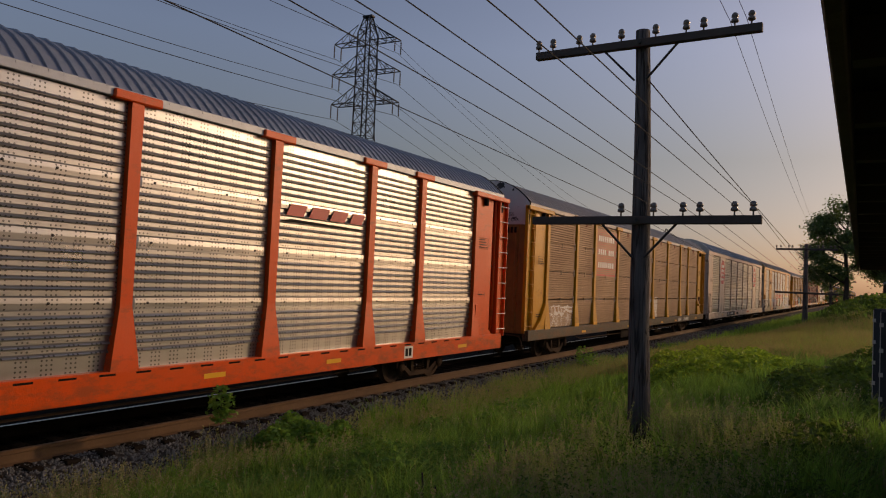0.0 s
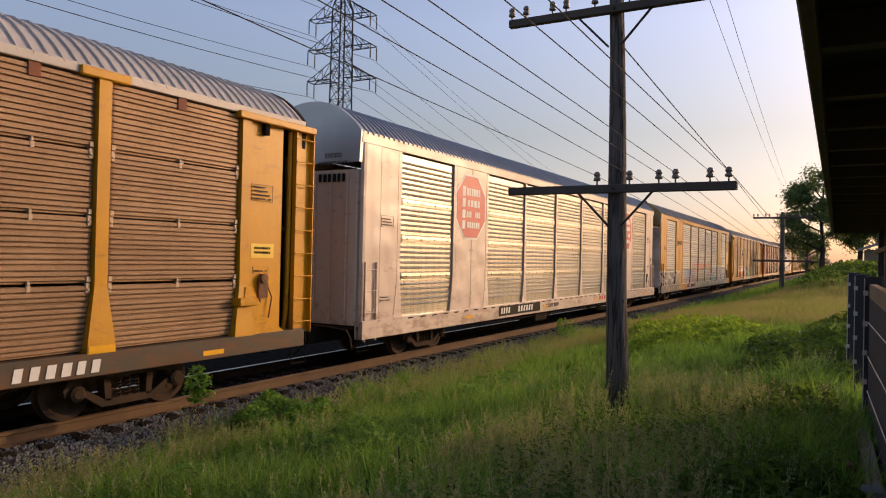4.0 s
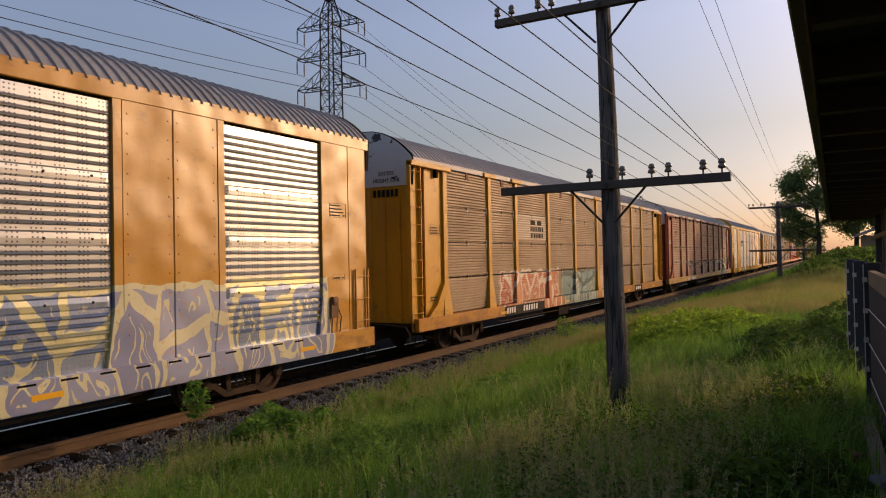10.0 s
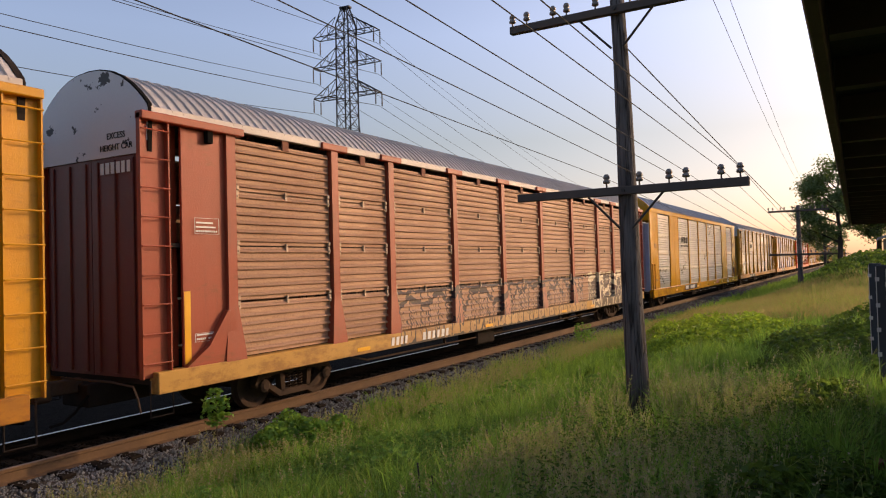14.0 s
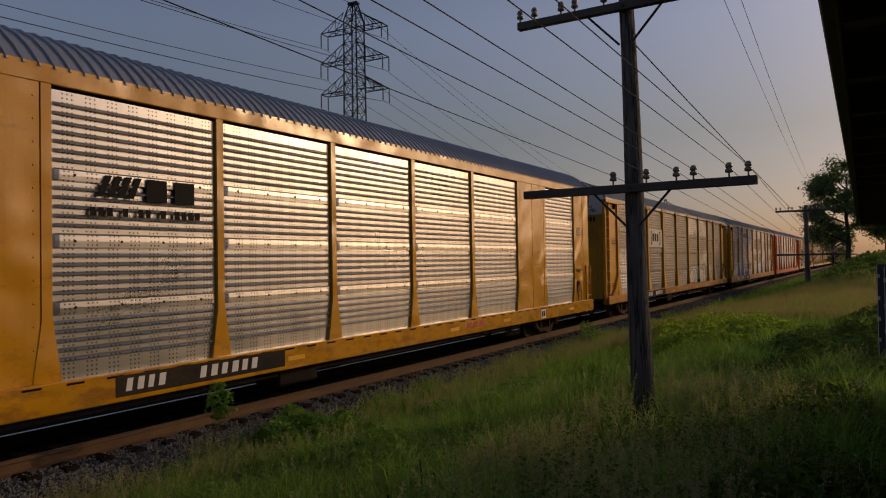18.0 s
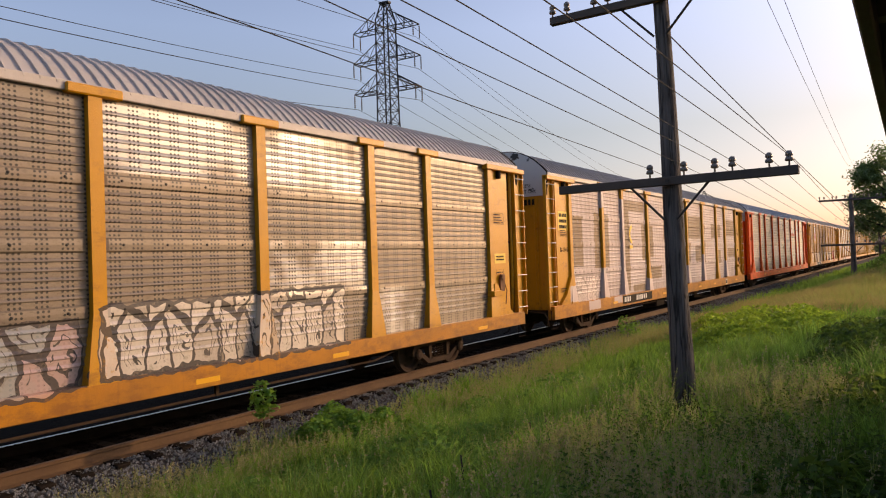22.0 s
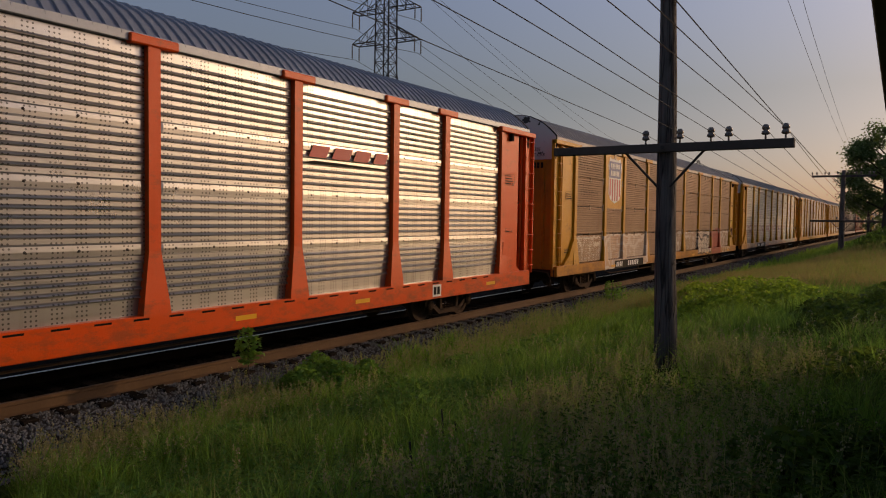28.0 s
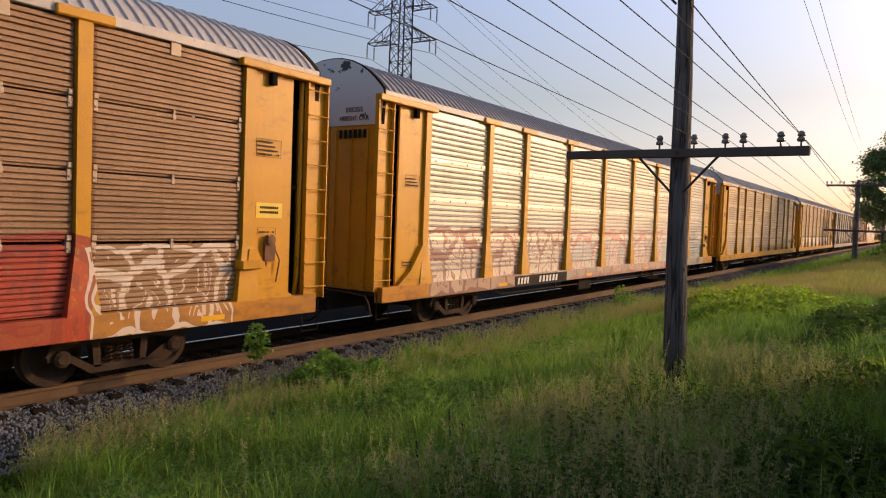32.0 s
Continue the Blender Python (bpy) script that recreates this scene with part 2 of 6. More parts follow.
def car_paint(name, car, color, dirt, rough=0.45, marks=(), dents=False, wear=0.45, wash=()):
    n = Nodes(name)
    src = n.at(car)
    big = n.noise(n.scaled(src, 1, 0.8, 0.8), 1.1, 5.0, 0.65)
    runs = n.noise(n.scaled(src, 3, 7.0, 0.5), 1.5, 5.0, 0.7)
    fine = n.noise(src, 30.0, 5.0, 0.75)
    col = n.mix(n.math("MULTIPLY", n.ramp(big, 0.4, 0.72), wear), color, dirt)
    col = n.mix(n.math("MULTIPLY", n.ramp(runs, 0.55, 0.8), wear), col, dirt)
    col = n.mix(n.math("MULTIPLY", fine, 0.15), col, tuple(c * 0.6 for c in color))
    chips = n.noise(src, 11.0, 8.0, 0.8)
    col = n.mix(n.math("MULTIPLY", n.math("GREATER_THAN", chips, 0.68), 0.7), col, (0.09, 0.045, 0.025))
    # rust that creeps up from the sill and down its lower edge
    z = n.add("ShaderNodeSeparateXYZ", {"Vector": src}).outputs["Z"]
    foot = n.math("MULTIPLY", n.ramp(z, 1.5, 0.95), 0.1)
    creep = n.math("ADD", n.noise(n.scaled(src, 2, 0.7, 1.6), 3.0, 8.0, 0.72), foot)
    col = n.mix(n.math("MULTIPLY", n.ramp(creep, 0.56, 0.72), 0.55), col, (0.17, 0.06, 0.022))
    ragged = n.add("ShaderNodeVectorMath", {0: src, 1: n.add("ShaderNodeVectorMath", {0: n.add("ShaderNodeTexNoise", {"Vector": src, "Scale": 7.0, "Detail": 4.0}).outputs["Color"], 1: (0.16, 0.16, 0.16)}, operation="MULTIPLY").outputs[0]}, operation="ADD").outputs[0] if wash else None
    for y0, y1, z0, z1 in wash:
        m = box_mask(n, ragged, y0 + 0.08, y1 + 0.08, z0 + 0.08, z1 + 0.08, 0.01)
        col = n.mix(n.math("MULTIPLY", m, 0.93), col, (0.54, 0.45, 0.44))
    n.set("Base Color", spray(n, col, car, marks))
    n.set("Roughness", n.math("ADD", n.math("MULTIPLY", fine, 0.2), rough - 0.1))
    n.set("Specular IOR Level", 0.3)
    h = fine
    if dents:
        n.set("Specular IOR Level", 0.6)
        h = n.math("ADD", n.math("MULTIPLY", n.noise(n.scaled(src, 1, 1.1, 1.0), 1.0, 1.0), 22.0), n.math("MULTIPLY", fine, 0.5))
    n.bump(h, 0.004)
    return n.mat


def leaf_mat(name, c1, c2, c3):
    """Leaves and blades: each one its own tone, a little light through them."""
    n = Nodes(name)
    rnd = n.add("ShaderNodeNewGeometry").outputs["Random Per Island"]
    spot = n.noise(n.at(), 0.55, 3.0)
    col = n.mix(rnd, tuple(c * 0.6 for c in c1), tuple(c * 1.25 for c in c2))
    col = n.mix(n.math("MULTIPLY", n.ramp(spot, 0.42, 0.68), 0.6), col, c3)
    n.set("Base Color", col)
    n.set("Roughness", 0.55)
    n.set("Specular IOR Level", 0.25)
    out = n.t.nodes["Material Output"]
    trans = n.add("ShaderNodeBsdfTranslucent", {"Color": n.mix(0.4, col, (0.3, 0.42, 0.05))})
    mixer = n.add("ShaderNodeMixShader", {0: 0.55, 1: n.b.outputs[0], 2: trans.outputs[0]})
    n.t.links.new(mixer.outputs[0], out.inputs["Surface"])
    return n.mat


def old_timber():
    """Grey weathered pole wood with long drying cracks and tar stains."""
    n = Nodes("weathered_pole_wood")
    src = n.at()
    grain = n.noise(n.scaled(src, 14, 14, 0.5), 2.4, 6.0, 0.65)
    crack = n.noise(n.scaled(src, 9, 9, 0.35), 1.6, 3.0, 0.5, 0.4)
    stain = n.noise(n.scaled(src, 1.5, 1.5, 0.5), 2.0, 4.0)
    col = n.mix(n.ramp(grain, 0.3, 0.7), (0.06, 0.053, 0.05), (0.16, 0.145, 0.135))
    col = n.mix(n.math("MULTIPLY", n.ramp(stain, 0.5, 0.68), 0.6), col, (0.035, 0.03, 0.027))
    slit = n.ramp(n.math("ABSOLUTE", n.math("SUBTRACT", crack, 0.5)), 0.035, 0.0)
    col = n.mix(n.math("MULTIPLY", slit, 0.9), col, (0.012, 0.01, 0.009))
    n.set("Base Color", col)
    n.set("Roughness", 0.92)
    n.bump(n.math("SUBTRACT", grain, n.math("MULTIPLY", slit, 2.0)), 0.02)
    return n.mat


def ground_mat():
    n = Nodes("soil_and_turf")
    src = n.at()
    big, mid, fine = n.noise(src, 0.25), n.noise(src, 2.2, 6.0), n.noise(src, 30.0, 6.0, 0.8)
    col = n.mix(n.ramp(big, 0.35, 0.65), (0.04, 0.055, 0.014), (0.075, 0.06, 0.025))
    col = n.mix(n.ramp(mid, 0.4, 0.7), col, (0.03, 0.026, 0.016))
    col = n.mix(n.math("MULTIPLY", fine, 0.6), col, (0.025, 0.024, 0.014))
    n.set("Base Color", col)
    n.set("Roughness", 0.95)
    n.bump(n.math("ADD", mid, fine), 0.04)
    return n.mat


M = dict(
    ground=ground_mat(),
    ballast=plain("crushed_stone_bed", (0.11, 0.1, 0.095), 0.95, 0, 0.6, 14.0, 0.03, (0.05, 0.042, 0.036)),
    # oily ballast with the train's shade put into its near-black colour
    oily_shade=plain("oily_shaded_track_bed", (0.009, 0.007, 0.006), 0.98, 0, 0.5, 14.0, 0.02),
    stone=plain("ballast_stone", (0.26, 0.265, 0.27), 0.9, 0, 0.5, 4.0, 0.004, (0.1, 0.1, 0.098)),
    rail=plain("rusty_rail_steel", (0.165, 0.092, 0.044), 0.85, 0.1, 0.4, 5.0, 0.003, (0.1, 0.055, 0.03)),
    bright=plain("worn_rail_head", (0.62, 0.6, 0.58), 0.28, 1.0, 0.15, 5.0, 0.0005),
    tie=plain("tarred_tie_wood", (0.026, 0.02, 0.016), 0.9, 0, 0.5, 8.0, 0.01),
    pole=old_timber(),
    arm=plain("weathered_arm_wood", (0.1, 0.082, 0.07), 0.85, 0, 0.4, 6.0, 0.006),
    iron=plain("dark_iron", (0.06, 0.055, 0.05), 0.6, 0.6, 0.3, 9.0, 0.002),
    glass=plain("old_insulator_porcelain", (0.2, 0.165, 0.14), 0.25, 0, 0.3, 9.0, 0.001),
    wire=plain("dark_wire", (0.02, 0.019, 0.018), 0.85, 0.0, 0.2, 9.0, 0.0005),
    tower=plain("galvanised_lattice_steel", (0.05, 0.05, 0.052), 0.7, 0.1, 0.3, 2.0, 0.002),
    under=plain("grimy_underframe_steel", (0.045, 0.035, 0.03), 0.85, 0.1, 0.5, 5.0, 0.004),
    truck=plain("rusty_cast_steel", (0.1, 0.065, 0.045), 0.85, 0.1, 0.5, 6.0, 0.005, (0.05, 0.036, 0.03)),
    black=plain("black_recess", (0.012, 0.011, 0.01), 0.9, 0, 0.3, 6.0, 0.002),
    white=plain("stencil_white", (0.74, 0.72, 0.68), 0.6, 0, 0.15, 9.0, 0.001),
    board=plain("worn_dark_board_paint", (0.03, 0.027, 0.024), 0.6, 0, 0.5, 4.0, 0.002, (0.07, 0.05, 0.03)),
    ink=plain("stencil_black", (0.02, 0.019, 0.018), 0.6, 0, 0.2, 9.0, 0.001),
    reflect=plain("yellow_reflector", (0.85, 0.42, 0.02), 0.35, 0, 0.12, 9.0, 0.001),
    latch=plain("weathered_latch_steel", (0.5, 0.37, 0.26), 0.6, 0.2, 0.35, 9.0, 0.002),
    zinc=plain("galvanised_sheet", (0.55, 0.54, 0.53), 0.45, 0.7, 0.25, 4.0, 0.002),
    red=plain("faded_red_sign_paint", (0.55, 0.035, 0.03), 0.5, 0, 0.25, 5.0, 0.001),
    blue=plain("faded_blue_sign_paint", (0.05, 0.08, 0.24), 0.5, 0, 0.25, 5.0, 0.001),
    dimblack=plain("faded_black_lettering", (0.1, 0.075, 0.06), 0.7, 0, 0.3, 6.0, 0.001),
    gear=plain("rusty_brake_gear", (0.26, 0.12, 0.055), 0.85, 0.1, 0.5, 9.0, 0.004, (0.11, 0.055, 0.03)),
    notice=plain("yellow_notice_paint", (0.78, 0.5, 0.03), 0.5, 0, 0.15, 9.0, 0.001),
    greydoor=plain("dirty_grey_door_paint", (0.45, 0.46, 0.46), 0.6, 0, 0.6, 3.0, 0.003, (0.1, 0.075, 0.05)),
    bluegrey=plain("blue_grey_repaint", (0.24, 0.28, 0.38), 0.6, 0, 0.4, 4.0, 0.002, (0.4, 0.4, 0.42)),
    tan_end=plain("dirty_tan_end_paint", (0.46, 0.31, 0.14), 0.6, 0, 0.6, 3.0, 0.003, (0.12, 0.08, 0.045)),
    brownhead=plain("brown_rail_head", (0.26, 0.15, 0.09), 0.5, 0.4, 0.3, 5.0, 0.001),
    palefield=plain("weathered_pale_field_paint", (0.56, 0.5, 0.43), 0.6, 0, 0.35, 7.0, 0.002, (0.4, 0.33, 0.25)),
    tag=plain("rust_red_tag", (0.22, 0.07, 0.035), 0.8, 0, 0.3, 9.0, 0.002),
    darkwood=plain("slate_stained_boards", (0.04, 0.044, 0.05), 0.8, 0, 0.4, 5.0, 0.005),
    newwood=plain("pale_pressure_treated_wood", (0.3, 0.21, 0.13), 0.75, 0, 0.3, 6.0, 0.004),
    brick=plain("worn_terracotta", (0.36, 0.15, 0.08), 0.9, 0, 0.4, 12.0, 0.005),
    fascia=plain("brown_painted_fascia", (0.11, 0.075, 0.055), 0.6, 0, 0.3, 4.0, 0.003),
    shingle=plain("grey_asphalt_shingle", (0.1, 0.095, 0.09), 0.95, 0, 0.4, 9.0, 0.006),
    bark=plain("grey_brown_bark", (0.085, 0.065, 0.05), 0.95, 0, 0.5, 4.0, 0.03),
    farroof=plain("grey_metal_roof", (0.3, 0.3, 0.31), 0.5, 0.2, 0.2, 2.0, 0.002),
    leaf=leaf_mat("tree_leaf", (0.09, 0.15, 0.07), (0.16, 0.23, 0.11), (0.11, 0.17, 0.08)),
    vine=leaf_mat("vine_leaf", (0.024, 0.075, 0.014), (0.075, 0.16, 0.028), (0.04, 0.1, 0.02)),
    bramble=leaf_mat("bramble_leaf", (0.05, 0.18, 0.03), (0.15, 0.34, 0.07), (0.08, 0.24, 0.04)),
    plume=leaf_mat("pale_grass_plume", (0.52, 0.43, 0.3), (0.4, 0.34, 0.22), (0.5, 0.38, 0.28)),
    weed=leaf_mat("bright_weed_leaf", (0.26, 0.42, 0.03), (0.36, 0.5, 0.05), (0.3, 0.42, 0.05)),
    blade=leaf_mat("grass_blade", (0.06, 0.2, 0.024), (0.2, 0.42, 0.065), (0.2, 0.36, 0.075)),
    paleblade=leaf_mat("pale_grass_blade", (0.22, 0.32, 0.08), (0.3, 0.34, 0.12), (0.32, 0.3, 0.13)),
    straw=leaf_mat("dry_grass_head", (0.4, 0.33, 0.2), (0.32, 0.29, 0.16), (0.4, 0.28, 0.19)),
    tawny=leaf_mat("tawny_grass", (0.5, 0.31, 0.17), (0.34, 0.34, 0.1), (0.52, 0.27, 0.18)),
)
for key in ("oily_shade", "tie", "under", "truck", "ground", "ballast", "stone", "black", "board", "ink", "dimblack"):
    M[key].node_tree.nodes["Principled BSDF"].inputs["Specular IOR Level"].default_value = 0.04  # hardly any sheen


# ---- building blocks ----


class Shape:
    """Vertices and faces of one piece."""

    def __init__(self):
        self.v, self.f = [], []

    def prism(self, pts, axis, a0, a1):
        """A polygon drawn out along one axis from a0 to a1."""
        k, n = len(self.v), len(pts)
        for a in (a0, a1):
            for p, q in pts:
                self.v.append((a, p, q) if axis == "x" else (p, a, q) if axis == "y" else (p, q, a))
        self.f += [tuple(range(k, k + n))[::-1], tuple(range(k + n, k + 2 * n))]
        self.f += [(k + i, k + (i + 1) % n, k + n + (i + 1) % n, k + n + i) for i in range(n)]
        return self

    def box(self, x0, x1, y0, y1, z0, z1, c=0.0):
        """A box; c is the width of its chamfered edges."""
        if c <= 0:
            return self.prism([(x0, y0), (x1, y0), (x1, y1), (x0, y1)], "z", z0, z1)
        k = len(self.v)
        lo, hi = (x0, y0, z0), (x1, y1, z1)
        idx = {}
        for sx in (0, 1):
            for sy in (0, 1):
                for sz in (0, 1):
                    s = (sx, sy, sz)
                    for face in range(3):
                        p = [(lo, hi)[s[i]][i] + (0 if i == face else (c if s[i] == 0 else -c)) for i in range(3)]
                        idx[(s, face)] = len(self.v)
                        self.v.append(tuple(p))
        ring = [(0, 0), (1, 0), (1, 1), (0, 1)]
        for face in range(3):
            a, b = [i for i in range(3) if i != face]
            for side in (0, 1):
                quad = []
                for u, w in ring:
                    s = [0, 0, 0]
                    s[face], s[a], s[b] = side, u, w
                    quad.append(idx[(tuple(s), face)])
                self.f.append(tuple(quad if side else quad[::-1]))
            for u, w in ring:  # the edge that runs along this axis
                s0, s1 = [0, 0, 0], [0, 0, 0]
                s0[a] = s1[a] = u
                s0[b] = s1[b] = w
                s1[face] = 1
                s0, s1 = tuple(s0), tuple(s1)
                self.f.append((idx[(s0, a)], idx[(s1, a)], idx[(s1, b)], idx[(s0, b)]))
        for sx in (0, 1):
            for sy in (0, 1):
                for sz in (0, 1):
                    self.f.append(tuple(idx[((sx, sy, sz), i)] for i in range(3)))
        return self

    def tube(self, p0, p1, r0, r1=None, n=8):
        return self.cable([p0, p1], [r0, r0 if r1 is None else r1], n)

    def cable(self, pts, r, n=6):
        k = len(self.v)
        pts = [Vector(p) for p in pts]
        rs = r if isinstance(r, list) else [r] * len(pts)
        for i, p in enumerate(pts):
            d = (pts[min(i + 1, len(pts) - 1)] - pts[max(i - 1, 0)]).normalized()
            a = d.cross(Vector((0, 0, 1)) if abs(d.z) < 0.9 else Vector((1, 0, 0))).normalized()
            b = d.cross(a)
            for j in range(n):
                w = 2 * math.pi * j / n
                self.v.append(tuple(p + (a * math.cos(w) + b * math.sin(w)) * rs[i]))
        for i in range(len(pts) - 1):
            for j in range(n):
                q = k + i * n
                self.f.append((q + j, q + (j + 1) % n, q + n + (j + 1) % n, q + n + j))
        self.f += [tuple(range(k, k + n))[::-1], tuple(range(k + (len(pts) - 1) * n, k + len(pts) * n))]
        return self

    def lathe(self, prof, n=10, at=(0, 0, 0), axis="z"):
        """Rings (radius, height) round an axis."""
        k, m = len(self.v), len(prof)
        for r, z in prof:
            for j in range(n):
                w = 2 * math.pi * j / n
                p = (r * math.cos(w), r * math.sin(w), z) if axis == "z" else (z, r * math.cos(w), r * math.sin(w))
                self.v.append((p[0] + at[0], p[1] + at[1], p[2] + at[2]))
        for i in range(m - 1):
            for j in range(n):
                q = k + i * n
                self.f.append((q + j, q + (j + 1) % n, q + n + (j + 1) % n, q + n + j))
        self.f += [tuple(range(k, k + n))[::-1], tuple(range(k + (m - 1) * n, k + m * n))]
        return self

    def mesh(self, name, smooth=False):
        me = bpy.data.meshes.new(name)
        me.from_pydata(self.v, [], self.f)
        if smooth:
            me.shade_smooth()
        me.update()
        return me


def part(name, me, material, parent=None, label="", at=(0, 0, 0), turn=0.0):
    """One mesh object under its thing; alike parts share the mesh."""
    if isinstance(me, Shape):
        me = me.mesh(name)
    if not len(me.materials):
        me.materials.append(material)
    ob = new(name, me)
    if me.materials[0] != material:
        ob.material_slots[0].link = "OBJECT"
        ob.material_slots[0].material = material
    ob.parent = parent
    ob.location = at
    if turn:
        ob.rotation_euler = (0, 0, radians(turn))
    if label:
        tagged(ob, label)
    return ob


def letters(text, size, thick=0.003):
    """A word in the built-in face as a mesh in the y-z plane that faces +x."""
    cu = bpy.data.curves.new("lettering", "FONT")
    cu.body, cu.size, cu.extrude, cu.align_x, cu.align_y = text, size, thick, "CENTER", "CENTER"
    ob = bpy.data.objects.new("lettering", cu)
    me = bpy.data.meshes.new_from_object(ob)
    bpy.data.objects.remove(ob)
    me.transform(Matrix(((0, 0, 1, 0), (1, 0, 0, 0), (0, 1, 0, 0), (0, 0, 0, 1))))
    return me


# ---- ground, track ----
TRACK = -10.70  # middle of the track
RAILS = (TRACK + 0.76, TRACK - 0.76)


def lerp(x, table):
    for (a, p), (b, q) in zip(table, table[1:]):
        if x <= b:
            u = max(0.0, min(1.0, (x - a) / (b - a)))
            return p + (q - p) * u
    return table[-1][1]


BANK = [(-60, -0.9), (-14.5, -0.75), (-12.9, -0.3), (-9.6, -0.3), (-8.7, -0.52), (-7.6, -0.46), (-4.5, 0.2), (-2.6, 0.62), (0.0, 0.86), (3.0, 0.95), (60, 0.9)]


def ground_z(x, y):
    z = lerp(x, BANK)
    if x > -8.5:
        z += 0.10 * noise.noise((x * 0.5, y * 0.5, 3.0)) + 0.04 * noise.noise((x * 1.7, y * 1.7, 7.0))
    far = max(0.0, min(1.0, (y - 35) / 12)) * max(0.0, min(1.0, (130 - y) / 40))
    side = max(0.0, min(1.0, (x + 5.2) / 5.0))
    z += 1.2 * far * side * side * (3 - 2 * side)
    return z


def lay_ground():
    xs = [-1500, -600, -200, -80, -40, -22, -16] + [-14.5 + 0.4 * i for i in range(48)] + [5, 6, 8, 12, 20, 40, 100, 300, 800, 1500]
    ys = [-1500, -500, -150, -60, -30, -15] + [-8 + 0.7 * i for i in range(110)] + [70 + 5 * i for i in range(18)] + [170, 220, 350, 700, 1500, 3000]
    sh = Shape()
    sh.v = [(x, y, ground_z(x, y)) for y in ys for x in xs]
    w = len(xs)
    sh.f = [(j * w + i, j * w + i + 1, (j + 1) * w + i + 1, (j + 1) * w + i) for j in range(len(ys) - 1) for i in range(w - 1)]
    tagged(part("ground", sh.mesh("ground", True), M["ground"]), "uneven grassy bank of soil sloping down to the railway", "ground", kind="structure")


lay_ground()


def lay_track():
    bed = Shape().prism([(-13.0, -0.3), (-12.6, -0.2), (-9.62, -0.2), (-8.6, -0.55), (-13.9, -0.7)], "y", -120, 620)
    tagged(part("ballast_bed", bed, M["ballast"]), "dark bed of crushed grey ballast under the track", "ballast", kind="structure")
    # wide black sheet: paints in the shade under and behind the cars
    shade_bed = Shape().prism([(-24.0, -0.7), (-13.9, -0.64), (-12.6, -0.19), (TRACK + 0.70, -0.19), (TRACK + 0.70, -0.26), (-12.6, -0.26), (-13.9, -0.95), (-24.0, -0.95)], "y", -60, 400)
    tagged(part("track_bed", shade_bed, M["oily_shade"]), "oily ballast between and beyond the rails, blackened with the train's shade", "ballast", kind="structure")
    prof = [(-0.09, -0.215), (0.09, -0.215), (0.09, -0.195), (0.016, -0.17), (0.013, -0.06), (0.04, -0.046), (0.04, -0.006), (-0.04, -0.006), (-0.04, -0.046), (-0.013, -0.06), (-0.016, -0.17), (-0.09, -0.195)]
    head = [(-0.038, -0.006), (0.038, -0.006), (0.03, 0.0), (-0.03, 0.0)]
    for x in RAILS:
        # far rail takes the near-black tie colour: grease plus painted shade of the cars
        ob = part("rail", Shape().prism([(x + p, q) for p, q in prof], "y", -120, 620), M["rail"] if x > TRACK else M["tie"])
        tagged(ob, "rust-brown steel rail on tie plates" if x > TRACK else "greasy steel rail with train shade in its black colour and a bright head", "rail", "rails", "structure")
        part("rail_head", Shape().prism([(x + p, q) for p, q in head], "y", -120, 620), M["bright"] if x < TRACK else M["brownhead"], ob, "bright worn running surface" if x < TRACK else "brown worn running surface")
    tie = Shape().box(TRACK - 1.3, TRACK + 1.2, -0.11, 0.11, -0.36, -0.185, 0.015).mesh("tie")
    for i in range(90):
        tagged(part("tie", tie, M["tie"], None, at=(0, -8 + i * 0.53, 0)), "dark tarred timber tie in the ballast", "railway tie", "ties under the rails")


lay_track()

# ---- the train ----
POSTS = [2.5, 5.25, 7.25, 10.15, 13.05, 15.95, 18.85, 21.75, 23.75, 26.5]
SKIN, FACE = 1.40, 1.50  # half widths at the sheets and at the posts
SEAM, CREST, SILL0, SILL1 = 5.06, 5.78, 0.65, 1.06


def ridge_profile(groups, z0, depth, share=0.9):
    """Height and depth of a pressed sheet: groups of (flat below, ridges, pitch, channel); a channel is a broad low band."""
    pts, z = [(0.0, z0)], z0
    for flat, count, pitch, channel in groups:
        if channel:
            pts += [(0.0, z + 0.035), (0.03, z + 0.06), (0.034, z + channel / 2), (0.03, z + channel - 0.06), (0.0, z + channel - 0.035)]
            z += channel
        z += flat
        for _ in range(count):
            pts += [(0.0, z + pitch * 0.34), (depth * 0.95, z + pitch * 0.41), (depth, z + pitch * 0.5), (depth * 0.7, z + pitch * 0.62), (0.0, z + pitch * 0.8)]
            z += pitch
    return pts, z


def slit_profile(count, pitch, z0, depth):
    """Broad flat ridges with narrow grooves between them, every third one a little wider."""
    pts, z = [(0.0, z0)], z0 + 0.01
    for i in range(count):
        g = pitch * (0.36 if i % 3 == 0 else 0.24)
        pts += [(0.0, z), (0.0, z + g * 0.7), (depth, z + g), (depth, z + pitch * 0.92), (0.0, z + pitch)]
        z += pitch
    return pts, z


